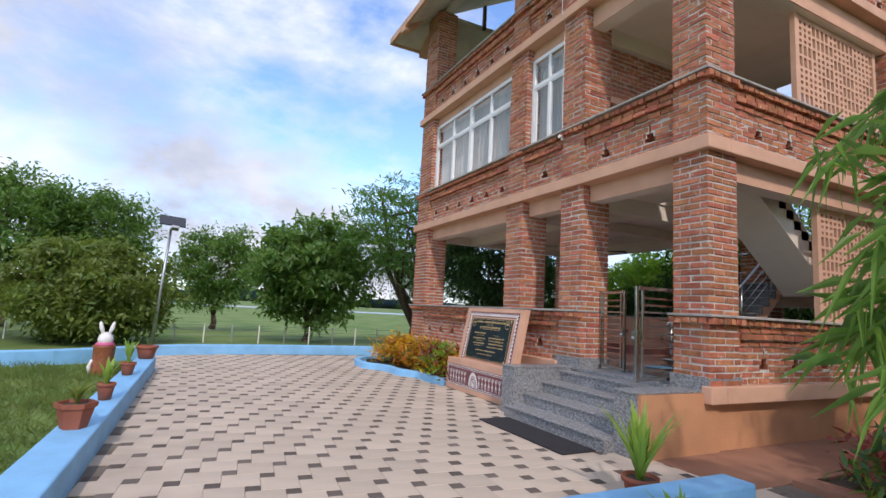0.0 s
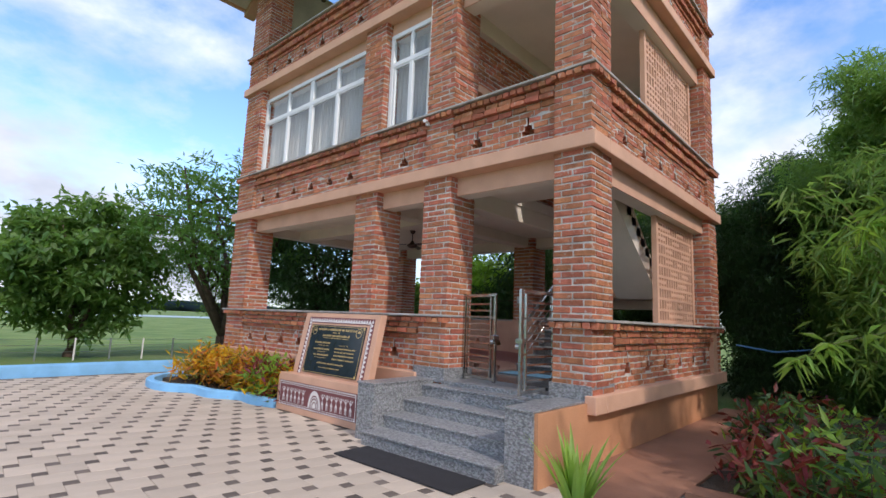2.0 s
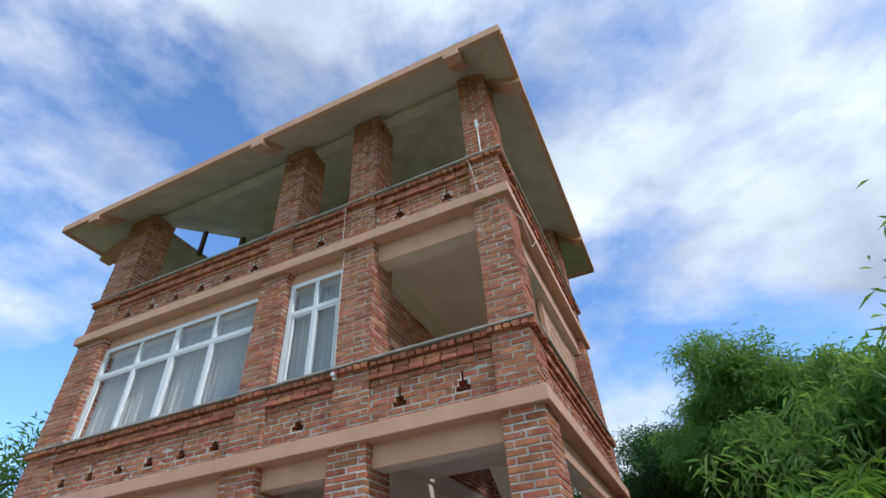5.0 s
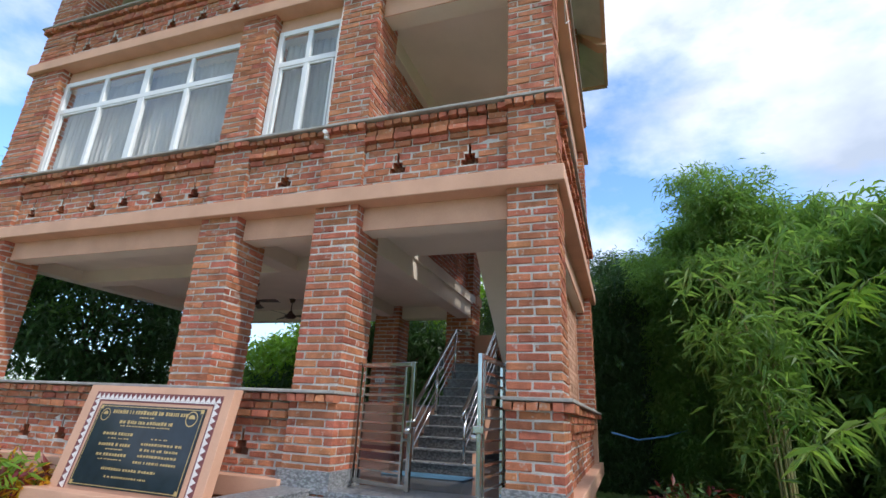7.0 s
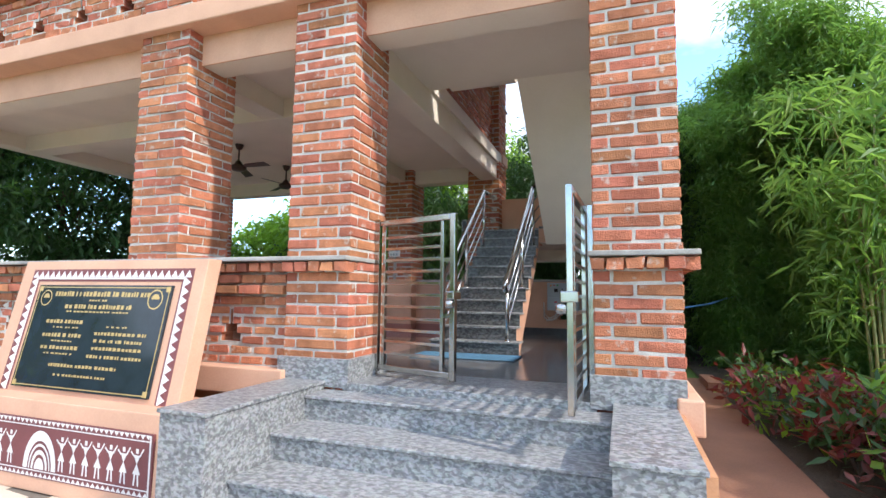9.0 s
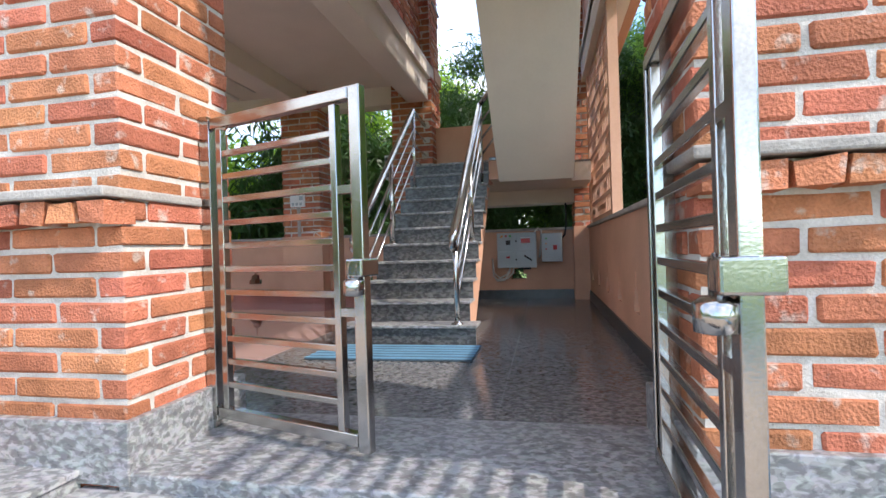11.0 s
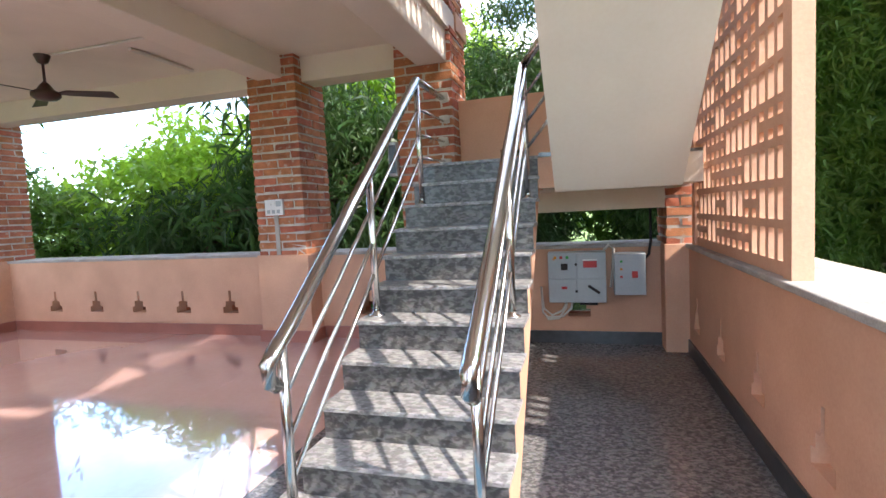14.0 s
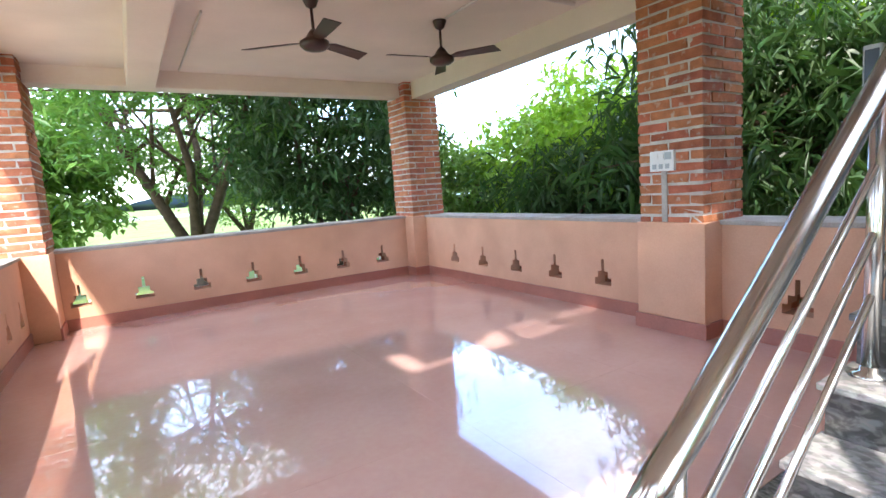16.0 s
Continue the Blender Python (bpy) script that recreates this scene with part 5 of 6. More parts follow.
# ---------------- plants ----------------
def leaves(name, centres, spread, per, length, width, m, parent, seed, droop=0.3, label="", flat=0.0):
    """A crown of single leaves in clumps: each leaf is a folded diamond with its own turn."""
    rng = np.random.default_rng(seed)
    c = np.repeat(np.asarray(centres, float), per, axis=0)
    n = len(c)
    p = c + rng.normal(0, 1, (n, 3)) * np.asarray(spread)
    d = rng.normal(0, 1, (n, 3))
    d[:, 2] = d[:, 2] * (1 - flat) * 0.7 - droop
    d /= np.linalg.norm(d, axis=1)[:, None]
    up = np.tile([0.0, 0.0, 1.0], (n, 1)) + rng.normal(0, 0.45, (n, 3))
    s = np.cross(d, up)
    s /= np.linalg.norm(s, axis=1)[:, None] + 1e-6
    nrm = np.cross(s, d)
    ln = length * rng.uniform(0.65, 1.25, n)[:, None]
    wd = width * rng.uniform(0.7, 1.2, n)[:, None]
    tip = p + d * ln - np.array([0, 0, 1.0]) * ln * droop * 0.4
    mid = p + d * ln * 0.42
    v = np.stack([p, mid + s * wd / 2 + nrm * wd * 0.12, tip, mid - s * wd / 2 + nrm * wd * 0.12], axis=1).reshape(-1, 3)
    idx = np.arange(n)[:, None] * 4
    f = np.concatenate([idx + [0, 1, 2], idx + [0, 2, 3]], axis=1).reshape(-1, 3)
    me = bpy.data.meshes.new(name)
    me.from_pydata(v.tolist(), [], f.tolist())
    me.materials.append(m)
    ob = new(name, me)
    if parent is not None:
        ob.parent = parent
    return tagged(ob, label, kind="stuff" if parent is None else "")


def tree(name, x, y, height, radius, m, seed, trunk=0.16, label="", clumps=170, per=70, leaf=(0.16, 0.07), spread=0.28, forks=4, lean=(0, 0), flat=1.0, droop=0.3, low=0.30, z=0.0, layer=0.6):
    rng = random.Random(seed)
    ob = thing(name, None, None, label, "tree")
    wood = Geo()
    base = Vector((x, y, z - 0.2))
    fork = base + Vector((lean[0] * 0.4, lean[1] * 0.4, height * low + 0.2))
    wood.tube([base, base.lerp(fork, 0.5) + Vector((rng.uniform(-.08, .08), rng.uniform(-.08, .08), 0)), fork], [trunk * 1.25, trunk, trunk * 0.85], 10)
    centre = Vector((x + lean[0], y + lean[1], z + height - radius * flat * 0.95))
    tips = []
    for k in range(forks):
        a = 2 * math.pi * (k + rng.random() * 0.6) / forks
        e = centre + Vector((math.cos(a) * radius * 0.62, math.sin(a) * radius * 0.62, rng.uniform(-0.1, 0.6) * radius * flat))
        mid = fork.lerp(e, 0.5) + Vector((rng.uniform(-.3, .3), rng.uniform(-.3, .3), rng.uniform(0.0, .35)))
        wood.tube([fork, mid, e], [trunk * 0.62, trunk * 0.38, trunk * 0.1], 7)
        for q in range(4):
            st = fork.lerp(mid, 0.6) if q == 0 else mid.lerp(e, rng.uniform(0.1, 0.8))
            t = centre + Vector((rng.gauss(0, 1) * radius * 0.5, rng.gauss(0, 1) * radius * 0.5, rng.uniform(-0.5, 0.8) * radius * flat))
            wood.tube([st, st.lerp(t, 0.5) + Vector((0, 0, 0.12)), t], [trunk * 0.26, trunk * 0.16, trunk * 0.05], 5)
            tips.append(t)
    part("trunk", wood, BARK, ob, smooth=True)
    cs = []
    while len(cs) < clumps:
        v = Vector((rng.gauss(0, 1), rng.gauss(0, 1), rng.gauss(0, 1))).normalized()
        r = radius * (0.45 + 0.55 * rng.random() ** 0.6)
        bump = 1.0 + 0.32 * noise.noise(v * 2.1 + Vector((seed, 0, 0)))
        q = centre + Vector((v.x * r * bump, v.y * r * bump, v.z * r * flat * bump))
        if q.z > z + height * low * 0.6:
            cs.append(tuple(q))
    cs += [tuple(t) for t in tips]
    leaves("crown", cs, (spread, spread, spread * layer), per, leaf[0], leaf[1], m, ob, seed, droop)
    return ob


def bamboo(x, y, height, spread, seed, culms=16, m=None, per=34, leaf=(0.21, 0.036), arch=1.0, label="tall bamboo clump with arching leafy culms", low=0.12, toward=None, fullness=1.0, z=0.0):
    rng = random.Random(seed)
    ob = thing("bamboo_clump", None, None, label, "bamboo")
    stems = Geo()
    cs = []
    for k in range(culms):
        a = rng.uniform(0, 2 * math.pi)
        r0 = rng.uniform(0, 0.35)
        if toward is not None and rng.random() < 0.6:
            a = toward + rng.gauss(0, 0.5)
        reach = spread * rng.uniform(0.35, 1.0) * arch
        h = height * rng.uniform(0.6, 1.0)
        pts = []
        for i in range(9):
            t = i / 8
            out = r0 + reach * t ** 2.2
            zz = z + h * (math.sin(t * math.pi * 0.56) if arch > 0.5 else t)
            pts.append(Vector((x + math.cos(a) * out, y + math.sin(a) * out, zz)))
        stems.tube(pts, [0.024 - 0.019 * i / 8 for i in range(9)], 6)
        for i in range(1, 9):
            if pts[i].z < z + height * low:
                continue
            for q in range(int(5 * fullness)):
                p = pts[i - 1].lerp(pts[i], rng.random())
                sp = 0.20 + 0.5 * rng.random()
                b = rng.uniform(0, 2 * math.pi)
                e = p + Vector((math.cos(b) * sp, math.sin(b) * sp, rng.uniform(-0.25, 0.25)))
                if i > 2 and q < 2:
                    stems.tube([p, e], [0.005, 0.002], 4)
                cs.append(tuple(e))
    part("culm", stems, CULM, ob, smooth=True, kind="stuff")
    leaves("crown", cs, (0.16, 0.16, 0.12), per, leaf[0], leaf[1], m or LEAF_BAMBOO, ob, seed, 0.55)
    return ob


def bush(name, centres, height, mats, seed, label, category="shrub", per=50, leaf=(0.13, 0.05), spread=0.13, group=""):
    rng = random.Random(seed)
    ob = thing(name, None, None, label, category, group=group)
    wood = Geo()
    groups = [[] for _ in mats]
    for (x, y, z) in centres:
        for k in range(5):
            t = Vector((x + rng.gauss(0, 0.16), y + rng.gauss(0, 0.16), z + height * rng.uniform(0.5, 1.0)))
            wood.tube([(x, y, z), t], [0.012, 0.004], 5)
            for q in range(2):
                groups[rng.randrange(len(mats))].append((t.x + rng.gauss(0, .06), t.y + rng.gauss(0, .06), t.z - rng.uniform(0, 0.45) * height))
    part("stem", wood, BARK, ob, kind="stuff")
    for i, (m, cs) in enumerate(zip(mats, groups)):
        if cs:
            leaves("foliage", cs, (spread, spread, spread * 0.7), per, leaf[0], leaf[1], m, ob, seed + i, -0.1)
    return ob


def pot(x, y, z, r, h, label, square=False):
    ob = thing("flower_pot", None, None, label, "pot", group="pots on the kerb", at=pose(x, y, z))
    prof = [(r * 0.66, 0), (r * 0.92, h * 0.78), (r * 0.92, h * 0.80), (r * 1.04, h * 0.81), (r * 1.06, h), (r * 0.95, h), (r * 0.90, h * 0.88), (0.01, h * 0.87)]
    part("body", Geo().lathe(prof, sides=6 if square else 24), TERRA, ob, smooth=not square)
    part("soil", Geo().lathe([(r * 0.88, h * 0.86), (r * 0.88, h * 0.885)], sides=16), SOIL, ob)
    return ob


def blade_plant(x, y, z, height, n, width, m, seed, label, name="potted_palm", arch=0.5, spread=0.6):
    """Long arching strap leaves rising from one point."""
    rng = random.Random(seed)
    ob = thing(name, None, None, label, "plant")
    for k in range(n):
        a = rng.uniform(0, 2 * math.pi)
        h = height * rng.uniform(0.55, 1.0)
        out = spread * h * rng.uniform(0.15, 1.0)
        w = width * rng.uniform(0.7, 1.1)
        sx, sy = -math.sin(a), math.cos(a)
        vs, fs = [], []
        for i in range(7):
            t = i / 6
            ww = w * (1 - t ** 2.2) * (0.45 + 0.55 * min(1, t * 3)) / 2
            px, py = x + math.cos(a) * out * t ** 1.5, y + math.sin(a) * out * t ** 1.5
            pz = z + h * (t - arch * 0.35 * t ** 3)
            vs += [(px - sx * ww, py - sy * ww, pz), (px, py, pz - ww * 0.5), (px + sx * ww, py + sy * ww, pz)]
        for i in range(6):
            b = i * 3
            fs += [(b, b + 1, b + 4, b + 3), (b + 1, b + 2, b + 5, b + 4)]
        part("leaf", Geo().add(vs, fs), m, ob)
    return ob


# ---------------- ground ----------------
g = Geo()
N = 40
size = 900.0
xs = sorted(set([-size, -300, -120, -60, -30, -15, -6, 0, 6, 12, 20, 40, 80, 160, 320, size]))
g.add([(x, y, -0.06 if max(abs(x - 3), abs(y - 6)) < 25 else -0.5) for y in xs for x in xs], [(j * len(xs) + i, j * len(xs) + i + 1, (j + 1) * len(xs) + i + 1, (j + 1) * len(xs) + i) for j in range(len(xs) - 1) for i in range(len(xs) - 1)])
structure("ground", g, GRASS_GROUND, "wide green grass field with dry patches", smooth=True)
structure("ground_soil", Geo().box(5.0, 30.0, -22, 3.0, -0.2, -0.03).box(-1.5, 5.0, -22, -1.6, -0.2, -0.03), SOIL, "dark leaf-littered soil under the bamboo")
structure("pavement_path", Geo().box(4.9, 12.4, 2.95, 4.1, -0.2, 0.005), PATHMAT, "reddish cement path along the plinth", 0.01)
structure("pavement_bed", Geo().box(-0.85, 5.95, -8.0, 15.6, -0.2, -0.008), SAND, "sand bed under the pavers")
structure("pavement_bed_side", Geo().box(5.95, 13.0, 13.5, 15.6, -0.2, -0.008), SAND, "sand bed under the pavers")
structure("water", Geo().box(-400, 400, 140, 172, -0.6, -0.40), WATER, "far strip of pale water")
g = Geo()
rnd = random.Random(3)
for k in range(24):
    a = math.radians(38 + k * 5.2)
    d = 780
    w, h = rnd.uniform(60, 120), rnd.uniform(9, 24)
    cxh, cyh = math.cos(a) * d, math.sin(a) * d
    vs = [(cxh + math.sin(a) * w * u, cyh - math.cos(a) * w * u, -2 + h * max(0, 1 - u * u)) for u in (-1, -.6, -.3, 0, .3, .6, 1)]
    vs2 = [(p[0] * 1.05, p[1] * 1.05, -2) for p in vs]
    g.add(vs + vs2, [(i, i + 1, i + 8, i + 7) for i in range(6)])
structure("backdrop_hills", g, HILL, "low hills at the horizon, distance haze put into their blue", smooth=True)


def ribbon(pts, width, z0, z1):
    """A low wall of the given width along a line of points."""
    g = Geo()
    ps = [Vector((*p, 0)) for p in pts]
    L, R = [], []
    for i, p in enumerate(ps):
        d = (ps[min(i + 1, len(ps) - 1)] - ps[max(i - 1, 0)]).normalized()
        n = Vector((-d.y, d.x, 0)) * width / 2
        L.append(p + n), R.append(p - n)
    vs = []
    for a, b in zip(L, R):
        vs += [(a.x, a.y, z0), (b.x, b.y, z0), (b.x, b.y, z1), (a.x, a.y, z1)]
    fs = [(0, 1, 2, 3), tuple(4 * (len(ps) - 1) + i for i in (3, 2, 1, 0))]
    for i in range(len(ps) - 1):
        for k in range(4):
            k2 = (k + 1) % 4
            fs.append((4 * i + k2, 4 * i + k, 4 * i + 4 + k, 4 * i + 4 + k2))
    return g.add(vs, fs)


def smooth_line(pts, n=6):
    out = []
    for i in range(len(pts) - 1):
        p0, p1, p2, p3 = (Vector(pts[max(0, min(len(pts) - 1, j))]) for j in (i - 1, i, i + 1, i + 2))
        for k in range(n):
            t = k / n
            out.append(tuple(0.5 * ((2 * p1) + (p2 - p0) * t + (2 * p0 - 5 * p1 + 4 * p2 - p3) * t * t + (3 * p1 - p0 - 3 * p2 + p3) * t ** 3)))
    return out + [tuple(pts[-1])]


structure("trim_kerb_left", ribbon([(-1.10, -8), (-0.98, 0), (-0.86, 5.5), (-0.72, 12.0)], 0.36, -0.2, 0.27), BLUE, "low pale blue painted kerb wall beside the paving", 0.02)
structure("trim_kerb_far", ribbon(smooth_line([(-14, 11.6), (-8, 12.2), (-3.2, 13.2), (-0.4, 15.2), (2.5, 15.75), (5.5, 15.85), (9, 15.7), (13, 15.2)]), 0.30, -0.2, 0.26), BLUE, "curving pale blue painted kerb at the edge of the yard", 0.02)
structure("trim_kerb_bed", ribbon(smooth_line([(4.98, 9.36), (4.85, 9.9), (4.86, 10.45), (4.55, 11.0), (4.50, 11.7), (4.15, 12.3), (4.2, 13.2), (4.7, 13.9), (5.6, 14.2)]), 0.16, -0.1, 0.15), BLUE, "wavy pale blue kerb of the flower bed", 0.02)
structure("trim_kerb_block", Geo().box(1.6, 4.34, 2.48, 2.78, -0.1, 0.28), BLUE, "pale blue painted kerb block at the path", 0.02)
structure("ground_bed", Geo().box(5.0, 5.9, 9.42, 10.9, -0.1, 0.07).box(4.65, 5.9, 10.9, 13.9, -0.1, 0.07), SOIL, "soil of the flower bed")
g = Geo()
structure("pavement_brick_edge", Geo().box(11.2, 12.1, 2.9, 3.1, 0, 0.12).box(5.6, 5.9, 2.2, 2.9, -0.05, 0.06), PATHMAT, "low brick edging of the path")

# plants and pots of the yard
POT_Z = 0.27
pot(-0.88, 5.75, POT_Z, 0.17, 0.24, "wide hexagonal terracotta pot with a small palm", True)
pot(-0.82, 7.2, POT_Z, 0.10, 0.20, "reddish terracotta pot with a leafy plant")
pot(-0.80, 9.35, POT_Z, 0.11, 0.20, "reddish terracotta pot with a grassy plant")
pot(-0.71, 11.75, POT_Z, 0.20, 0.26, "terracotta pot with a thin plant")
blade_plant(-0.88, 5.75, 0.48, 0.46, 16, 0.045, LEAF_OLIVE, 4, "small drooping palm in a terracotta pot", arch=1.3, spread=0.8)
blade_plant(-0.82, 7.2, 0.44, 0.42, 14, 0.07, LEAF_PALM, 5, "leafy green plant in a terracotta pot", name="potted_plant", spread=0.5)
blade_plant(-0.80, 9.35, 0.44, 0.52, 16, 0.06, LEAF_PALM, 6, "upright green plant in a terracotta pot", name="potted_plant", spread=0.4)
blade_plant(-0.71, 11.75, 0.50, 0.35, 7, 0.03, LEAF_MID, 7, "thin plant in a terracotta pot", name="potted_plant", spread=0.4)
pot(3.62, 3.04, 0.0, 0.15, 0.24, "terracotta pot behind the blue kerb block")
blade_plant(3.62, 3.04, 0.14, 0.82, 48, 0.085, LEAF_PALM, 8, "bright fan-like young palm in a pot", spread=0.55, arch=0.3)
blade_plant(3.22, 2.30, 0.0, 0.46, 26, 0.08, LEAF_PALM, 18, "low bright young palm growing before the kerb block", name="young_palm", spread=0.75, arch=0.4)

# rabbit shaped bin
rb = thing("rabbit_bin", None, None, "rabbit-shaped litter bin, white head over a brown stump", "litter bin", at=pose(-1.44, 11.75, -0.05) @ Matrix.Scale(0.86, 4))
part("stump", Geo().lathe([(0.22, 0), (0.24, 0.06), (0.21, 0.3), (0.22, 0.62), (0.24, 0.66), (0.10, 0.68)], sides=20), STUMP, rb, smooth=True)
part("head", Geo().lathe([(0.02, 0.66), (0.13, 0.70), (0.16, 0.80), (0.13, 0.90), (0.05, 0.96), (0.01, 0.965)], sides=18), RABBIT, rb, smooth=True)
part("collar", Geo().lathe([(0.14, 0.64), (0.20, 0.68), (0.17, 0.73), (0.10, 0.74)], sides=18), PINKP, rb, smooth=True)
for s in (-1, 1):
    part("ear", Geo().tube([(0.06 * s, 0, 0.92), (0.10 * s, 0, 1.05), (0.13 * s, 0.0, 1.17), (0.135 * s, 0, 1.21)], [0.03, 0.05, 0.035, 0.008], 10), RABBIT, rb, smooth=True)
part("paw", Geo().tube([(-0.2, -0.1, 0.05), (-0.24, -0.12, 0.2), (-0.2, -0.1, 0.35)], [0.05, 0.05, 0.03], 8), RABBIT, rb, smooth=True)

# solar street lamp
lamp = thing("street_lamp", None, None, "leaning solar street lamp on a galvanised pole", "street lamp", at=pose(-0.98, 18.0, 0.0, 0, 2.4, 0))
part("pole", Geo().tube([(0, 0, -0.1), (0, 0, 3.72)], [0.055, 0.04], 12), GALV, lamp, smooth=True)
part("panel", Geo().obox(pose(0.02, -0.1, 3.95, 42, 0, 8), 0.75, 0.5, 0.04), PANEL, lamp, bevel=0.005)
part("lamp_head", Geo().obox(pose(0.12, -0.25, 3.72, -10, 0, 5), 0.22, 0.34, 0.08), GALV, lamp, bevel=0.01)

# fence along the field
fence = thing("field_fence", None, None, "low wire fence with thin pale posts along the field", "fence")
for k in range(30):
    x = -9 + k * 0.95
    part("post", Geo().box(x, x + 0.04, 20.2, 20.24, -0.1, 0.62), GALV if k % 2 else ART_WHITE, fence)
for zz in (0.2, 0.4, 0.58):
    part("wire", Geo().tube([(-9, 20.22, zz), (19, 20.22, zz)], 0.006, 4), GALV, fence)

# trees
tree("round_tree", 4.6, 22.0, 5.2, 2.5, LEAF_MID, 21, label="dense round broadleaf tree beyond the yard", clumps=170, per=80, flat=0.9, low=0.03, leaf=(0.32, 0.15), spread=0.28)
tree("round_tree", 1.2, 32.0, 5.6, 2.3, LEAF_MID, 22, label="lighter tree standing farther off in the field", clumps=150, per=70, spread=0.32, flat=1.05, low=0.1, leaf=(0.25, 0.12))
tree("feathery_tree", 8.6, 19.6, 7.4, 3.9, LEAF_FEATHER, 23, trunk=0.24, label="spreading feathery tree with forked leaning trunks", clumps=105, per=70, leaf=(0.30, 0.075), spread=0.38, forks=6, flat=0.66, low=0.10, droop=0.12, layer=0.20)
tree("dense_tree", 11.5, 17.6, 6.3, 2.5, LEAF_DARK, 24, label="dark dense tree close to the building", clumps=240, per=70, flat=1.05, low=0.03, leaf=(0.25, 0.085), droop=0.5)
tree("dense_tree", 10.6, 23.5, 6.6, 2.8, LEAF_MID, 33, label="tree behind the feathery tree", clumps=150, per=80, flat=0.95, low=0.14)
tree("dense_tree", -3.0, 19.6, 3.0, 2.4, LEAF_OLIVE, 25, label="low dense tree with reddish young leaves", clumps=240, per=80, flat=0.66, low=0.03, leaf=(0.22, 0.11))
tree("tall_tree", -7.6, 29.0, 6.9, 2.8, LEAF_MID, 26, label="taller tree behind the low dense one", clumps=170, per=80, spread=0.36, flat=0.85, low=0.12, leaf=(0.26, 0.12))
tree("tall_tree", -4.4, 29.5, 6.7, 2.2, LEAF_MID, 27, label="taller tree behind the low dense one", clumps=130, per=80, spread=0.36, flat=1.0, low=0.12, leaf=(0.26, 0.12))
tree("dense_tree", -8.5, 20.5, 3.8, 2.7, LEAF_MID, 28, label="low dense tree at the edge of the yard", clumps=190, per=80, flat=0.7, low=0.03, leaf=(0.22, 0.11))
# Sunlight on the bright trees is partly painted, by their lighter leaf colour.
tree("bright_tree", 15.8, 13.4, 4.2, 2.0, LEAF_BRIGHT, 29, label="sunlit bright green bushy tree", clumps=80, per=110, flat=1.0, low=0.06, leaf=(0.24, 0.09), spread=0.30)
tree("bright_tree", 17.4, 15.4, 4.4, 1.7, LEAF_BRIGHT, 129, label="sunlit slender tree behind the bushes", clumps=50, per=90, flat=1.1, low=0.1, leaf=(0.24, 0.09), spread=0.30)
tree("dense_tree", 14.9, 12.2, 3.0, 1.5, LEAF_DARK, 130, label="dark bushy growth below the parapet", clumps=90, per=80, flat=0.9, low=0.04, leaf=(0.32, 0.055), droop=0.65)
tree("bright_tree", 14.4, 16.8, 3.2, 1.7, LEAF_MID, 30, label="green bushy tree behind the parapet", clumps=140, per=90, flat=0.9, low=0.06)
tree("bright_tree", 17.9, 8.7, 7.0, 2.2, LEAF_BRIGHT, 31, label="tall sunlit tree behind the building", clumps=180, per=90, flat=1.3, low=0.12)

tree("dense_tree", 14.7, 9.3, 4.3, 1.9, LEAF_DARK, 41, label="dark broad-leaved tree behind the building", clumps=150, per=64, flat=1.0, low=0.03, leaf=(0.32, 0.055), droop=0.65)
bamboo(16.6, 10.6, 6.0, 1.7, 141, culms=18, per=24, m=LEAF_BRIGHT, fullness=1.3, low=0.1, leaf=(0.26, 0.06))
# These two clumps wear the dark leaf, the grove's shade painted into it.
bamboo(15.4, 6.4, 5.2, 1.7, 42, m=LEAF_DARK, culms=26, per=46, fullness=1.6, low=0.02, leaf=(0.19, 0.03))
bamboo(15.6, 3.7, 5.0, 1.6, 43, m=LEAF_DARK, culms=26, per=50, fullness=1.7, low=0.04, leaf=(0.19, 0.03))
tree("dense_tree", 17.6, 0.9, 5.2, 2.5, LEAF_MID, 149, label="dark thicket inside the bamboo grove", clumps=170, per=60, flat=0.95, low=0.02, spread=0.4, leaf=(0.34, 0.15))
bamboo(14.2, 0.4, 7.4, 2.0, 44, culms=28, per=50, fullness=1.8, low=0.06, leaf=(0.20, 0.032))
bamboo(15.0, 1.9, 6.1, 1.2, 45, culms=20, per=50, fullness=1.6, low=0.06, leaf=(0.20, 0.032))
bamboo(16.8, -1.8, 7.0, 2.6, 45, culms=26, per=28, fullness=1.8, low=0.04, leaf=(0.34, 0.08))
bamboo(12.4, -1.6, 5.4, 2.2, 46, culms=26, per=24, fullness=1.8, low=0.14, leaf=(0.30, 0.06))
bamboo(12.6, -4.0, 6.6, 2.6, 47, culms=26, per=26, fullness=1.8, low=0.06, leaf=(0.34, 0.08))
tree("dense_tree", 15.0, -2.2, 5.4, 2.9, LEAF_MID, 147, label="dark thicket inside the bamboo grove", clumps=190, per=60, flat=0.85, low=0.03, spread=0.4, leaf=(0.34, 0.15))
tree("dense_tree", 18.6, 3.4, 5.8, 2.9, LEAF_MID, 148, label="dark thicket inside the bamboo grove", clumps=190, per=60, flat=0.85, low=0.03, spread=0.4, leaf=(0.34, 0.15))
bamboo(6.3, -2.1, 5.4, 2.0, 57, culms=16, per=18, low=0.55, fullness=1.4, leaf=(0.24, 0.04), toward=1.5)
bamboo(10.6, 1.1, 4.4, 1.4, 48, culms=8, per=7, low=0.38, fullness=1.1, leaf=(0.32, 0.045), toward=2.3)
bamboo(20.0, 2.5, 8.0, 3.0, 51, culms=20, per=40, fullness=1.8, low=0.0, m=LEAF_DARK)
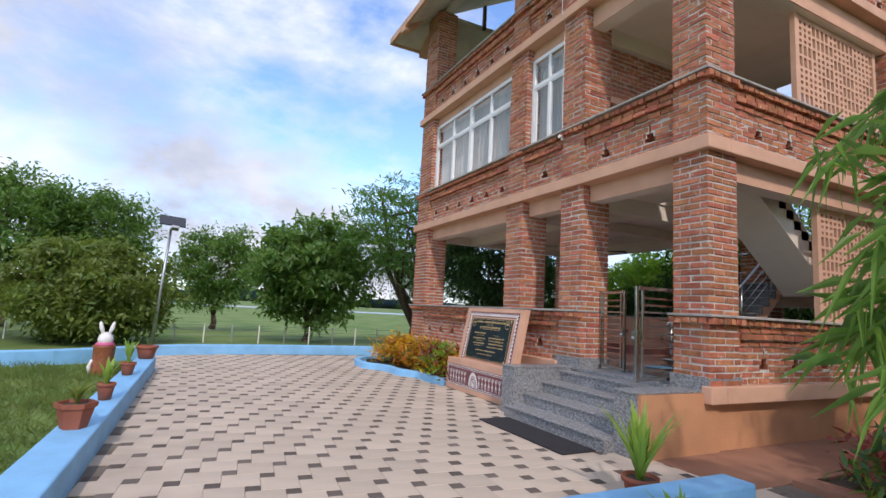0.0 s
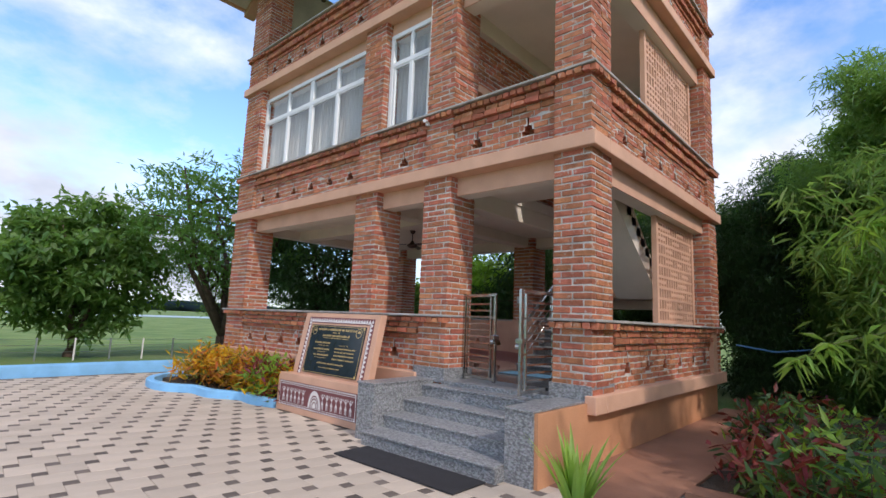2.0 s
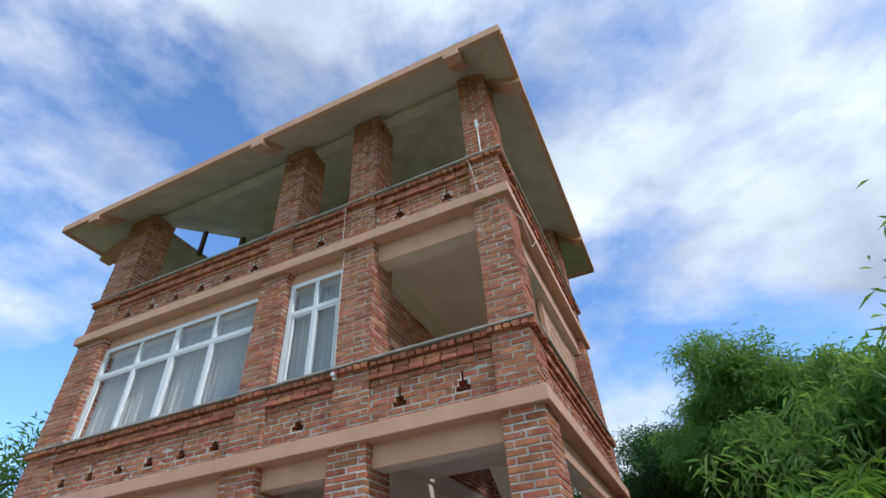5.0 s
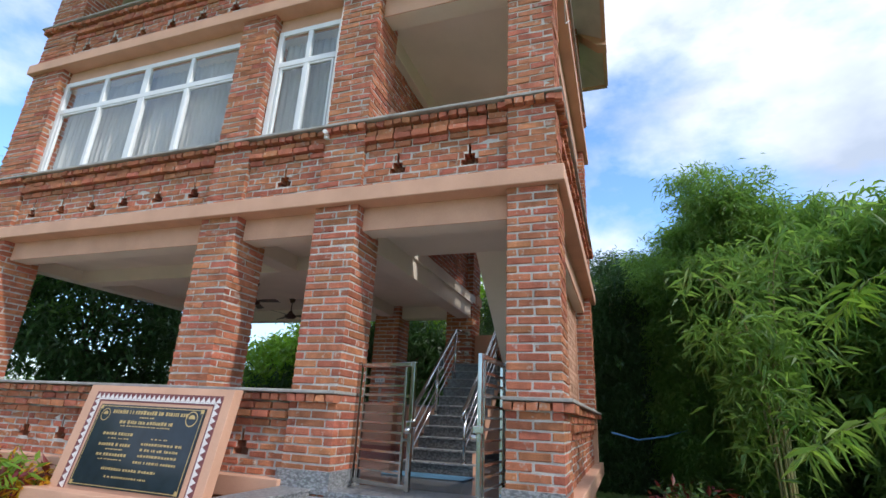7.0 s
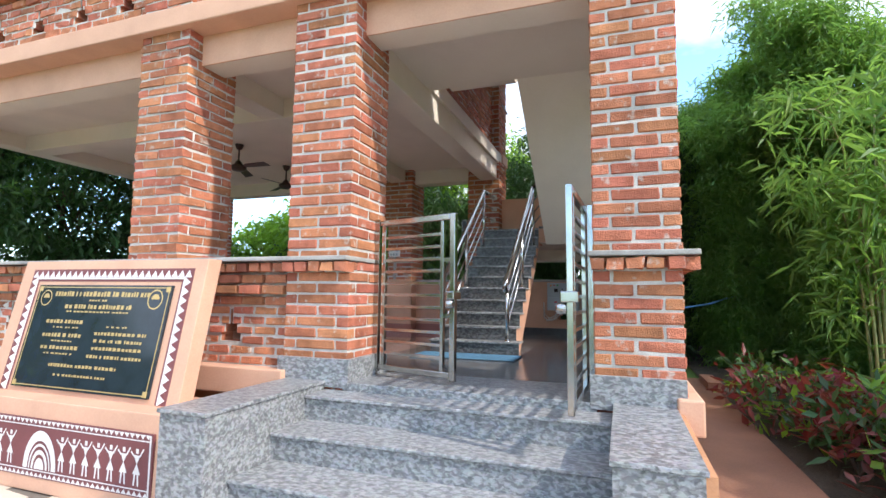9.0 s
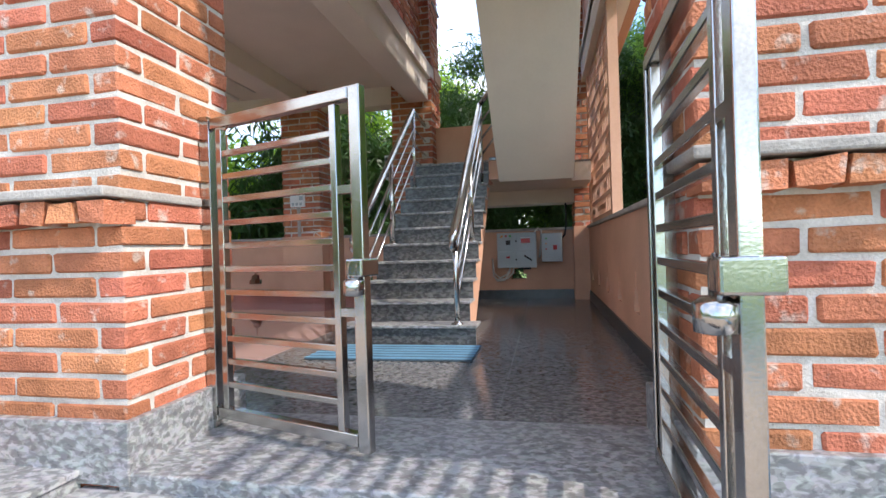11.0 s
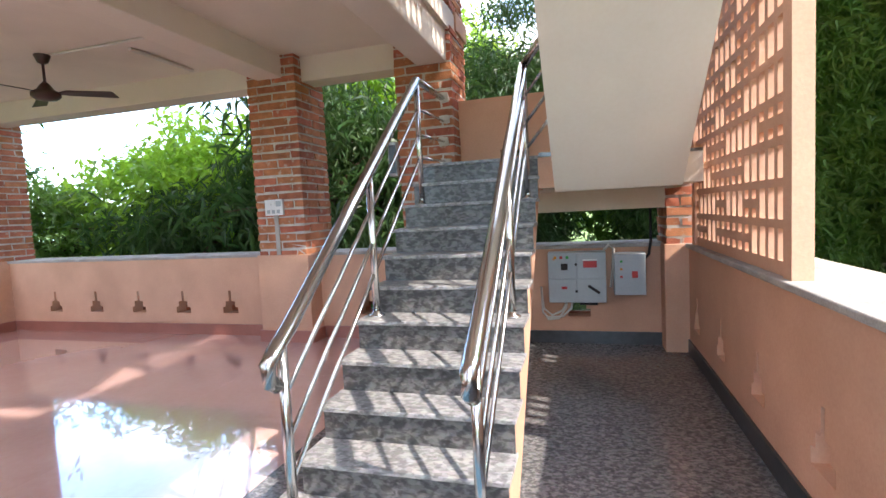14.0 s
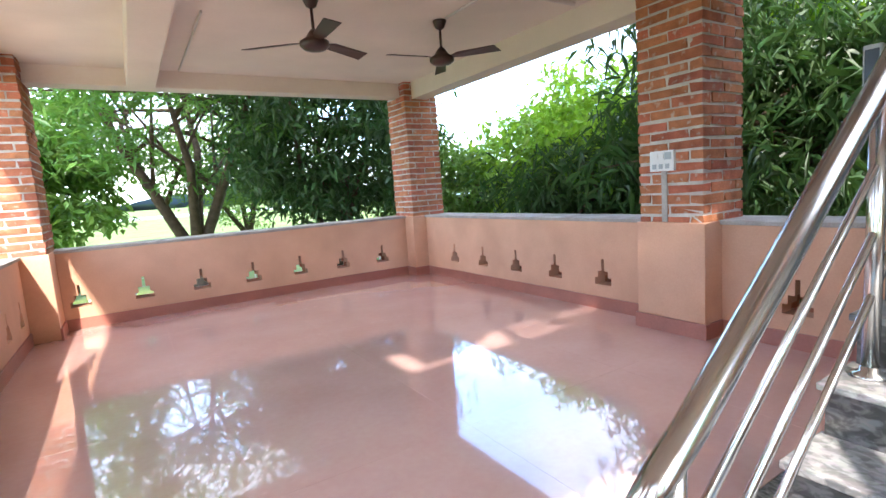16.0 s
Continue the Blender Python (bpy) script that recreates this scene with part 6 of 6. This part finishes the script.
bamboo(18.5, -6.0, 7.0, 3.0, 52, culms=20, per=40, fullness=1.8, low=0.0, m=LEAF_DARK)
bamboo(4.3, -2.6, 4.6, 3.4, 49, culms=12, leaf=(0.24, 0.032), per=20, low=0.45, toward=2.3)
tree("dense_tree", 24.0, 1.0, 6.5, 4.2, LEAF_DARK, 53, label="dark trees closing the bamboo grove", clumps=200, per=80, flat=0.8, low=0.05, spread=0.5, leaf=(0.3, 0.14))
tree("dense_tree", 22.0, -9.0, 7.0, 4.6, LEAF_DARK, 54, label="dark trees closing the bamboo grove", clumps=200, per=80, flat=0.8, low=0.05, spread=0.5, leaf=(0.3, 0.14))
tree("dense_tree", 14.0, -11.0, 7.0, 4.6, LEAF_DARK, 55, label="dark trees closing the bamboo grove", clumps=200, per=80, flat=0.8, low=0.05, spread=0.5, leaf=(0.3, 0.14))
tree("dense_tree", 23.0, 11.0, 5.0, 3.2, LEAF_MID, 56, label="green trees behind the building", clumps=160, per=80, flat=0.8, low=0.05, spread=0.5, leaf=(0.28, 0.12))


def twig(name, pts, n, length, width, m, seed, label):
    """A hanging bamboo twig with leaves in fans."""
    rng = random.Random(seed)
    ob = thing(name, None, None, label, "branch")
    part("stem", Geo().tube(pts, [0.007 - 0.005 * i / (len(pts) - 1) for i in range(len(pts))], 6), CULM, ob, smooth=True)
    cs = []
    for k in range(n):
        t = rng.uniform(0.15, 1.0) * (len(pts) - 1)
        i = min(int(t), len(pts) - 2)
        cs.append(tuple(Vector(pts[i]).lerp(Vector(pts[i + 1]), t - i)))
    leaves("leaves", cs, (0.035, 0.035, 0.03), 5, length, width, m, ob, seed, 0.75)
    return ob


twig("bamboo_twig", [(2.75, -0.6, 3.0), (2.4, -0.2, 2.75), (2.05, 0.15, 2.4), (1.85, 0.38, 2.05)], 22, 0.18, 0.02, LEAF_BAMBOO, 61, "drooping bamboo twig with long leaves")
twig("bamboo_twig", [(3.0, -0.4, 2.6), (2.6, 0.1, 2.3), (2.35, 0.45, 1.95), (2.3, 0.68, 1.6)], 22, 0.18, 0.02, LEAF_BAMBOO, 62, "drooping bamboo twig with long leaves")
for k in range(6):
    dx, dy, dz = 0.2 + 0.16 * math.sin(k * 2.3), 0.13 * math.cos(k * 1.7), -0.16 * k
    twig("bamboo_twig", [(3.0 + dx, -0.55 + dy, 3.15 + dz), (2.45 + dx, -0.05 + dy, 2.85 + dz), (2.02 + dx, 0.36 + dy, 2.5 + dz), (1.75 + dx, 0.62 + dy, 2.15 + dz)], 50, 0.21, 0.017, LEAF_BAMBOO, 160 + k, "drooping bamboo twig with long leaves")
twig("bamboo_twig", [(6.9, 0.5, 1.9), (6.6, 1.1, 1.75), (6.3, 1.7, 1.55), (6.15, 2.15, 1.28)], 18, 0.24, 0.036, LEAF_PALM, 63, "hanging bamboo twig with bright leaves")
twig("bamboo_twig", [(7.4, -0.4, 3.4), (6.9, 0.5, 3.25), (6.6, 1.2, 2.9), (6.4, 1.6, 2.5)], 30, 0.22, 0.03, LEAF_BRIGHT, 64, "hanging bamboo twig with bright leaves")

hedge = [(6.3 + 0.42 * k, 2.35 + 0.12 * (k % 2) + 0.02 * k, -0.02) for k in range(11)] + [(5.9 + 0.4 * k, 1.85 + 0.1 * (k % 3), -0.02) for k in range(10)]
for k in range(0, len(hedge), 3):
    bush("croton_shrub", hedge[k:k + 3], 0.62, (LEAF_RED, LEAF_MID, LEAF_DARK, LEAF_RED, LEAF_DARK, LEAF_BRIGHT), 70 + k, "dark red and green croton shrub along the path", group="croton hedge by the path", per=17, leaf=(0.17, 0.066))
bush("croton_shrub", [(5.8, 2.05, -0.02), (5.5, 1.8, -0.02), (5.25, 1.5, -0.02)], 0.66, (LEAF_BRIGHT, LEAF_RED, LEAF_DARK, LEAF_MID), 95, "yellow-green and maroon croton shrub", group="croton hedge by the path", per=26, leaf=(0.19, 0.062))
for k in range(8):
    y = 9.50 + k * 0.49
    bush("croton_shrub", [(5.30 - 0.05 * (k % 3), y, 0.05), (5.10 - 0.10 * (k > 3), y + 0.2, 0.05)], 0.74, (LEAF_YELLOW, LEAF_ORANGE, LEAF_OLIVE, LEAF_YELLOW) if k > 1 else (LEAF_YELLOW, LEAF_BRIGHT, LEAF_RED), 100 + k, "yellow and orange croton shrub in the flower bed", group="crotons in the flower bed", per=30, leaf=(0.21, 0.055))

# rough grass on the lawn beyond the kerb
rng = np.random.default_rng(7)
pts = [(x, y, -0.05) for x, y in zip(rng.uniform(-8, -1.05, 2600), rng.uniform(2.5, 13.0, 2600))]
leaves("grass", pts, (0.10, 0.10, 0.01), 9, 0.13, 0.012, LEAF_OLIVE, None, 9, -0.9, "rough grass on the lawn by the kerb")

# ---------------- pavers ----------------
A_BIG, B_SMALL = 0.3216, 0.125
ANG = radians(-5.4)
ca, sa = math.cos(ANG), math.sin(ANG)
pav = structure("pavement", Geo().box(-0.5, 0.2, 15.3, 15.5, -0.15, -0.01), SAND, "yard of large beige pavers with small dark square pavers between them")
light, dark = Geo(), Geo()


def paver_mesh(h, m):
    """A square paver with slightly eased top edges."""
    g = Geo()
    vs = [(sx * q, sy * q, z) for q, z in ((h, -0.03), (h, -0.004), (h - 0.004, 0.0)) for sx, sy in ((-1, -1), (1, -1), (1, 1), (-1, 1))]
    fs = [(8, 9, 10, 11)] + [(r * 4 + i, r * 4 + (i + 1) % 4, r * 4 + 4 + (i + 1) % 4, r * 4 + 4 + i) for r in (0, 1) for i in range(4)]
    return g.add(vs, fs).mesh("paver", m)


sh_l, sh_d = paver_mesh(A_BIG / 2 - 0.0015, PAVER_ONE), paver_mesh(B_SMALL / 2 - 0.001, PAVER_DARK_ONE)
singles = [0, 0]
rnd = random.Random(8)
for i in range(-60, 75):
    for k in range(-60, 75):
        for kind, off in ((0, (0.0, 0.0)), (1, (-A_BIG / 2 - B_SMALL / 2, -A_BIG / 2 + B_SMALL / 2))):
            u = i * A_BIG + k * B_SMALL + off[0]
            v = -i * B_SMALL + k * A_BIG + off[1]
            x, y = 2.17 + u * ca - v * sa, 4.41 + u * sa + v * ca
            if not (-0.68 < x < 5.95 and -3.5 < y < 15.35):
                continue
            if x > 4.95 and 4.0 < y < 9.2 or x > 5.3 and y < 3.0:
                continue
            dz = rnd.uniform(-0.0015, 0.0015)
            if 0.2 < x < 4.4 and 3.2 < y < 9.4 and singles[kind] < 260:
                ob = new("paver", sh_d if kind == 0 else sh_l)
                ob.parent = pav
                ob.matrix_basis = pose(x, y, dz, 0, 0, math.degrees(ANG))
                singles[kind] += 1
                continue
            gg, b = (dark, B_SMALL / 2 - 0.001) if kind == 0 else (light, A_BIG / 2 - 0.0015)
            vs = []
            for zz in (-0.03, dz):
                for (p, q) in ((-b, -b), (b, -b), (b, b), (-b, b)):
                    vs.append((x + p * ca - q * sa, y + p * sa + q * ca, zz))
            gg.add(vs, [(4, 5, 6, 7), (0, 1, 5, 4), (1, 2, 6, 5), (2, 3, 7, 6), (3, 0, 4, 7)])
part("pavers", light, PAVER, pav, kind="stuff")
part("dark_pavers", dark, PAVER_DARK, pav, kind="stuff")

# bricks near the gate, each on its own
for boxes, owner in SINGLE_LATER:
    lay(boxes, owner, singles=True)
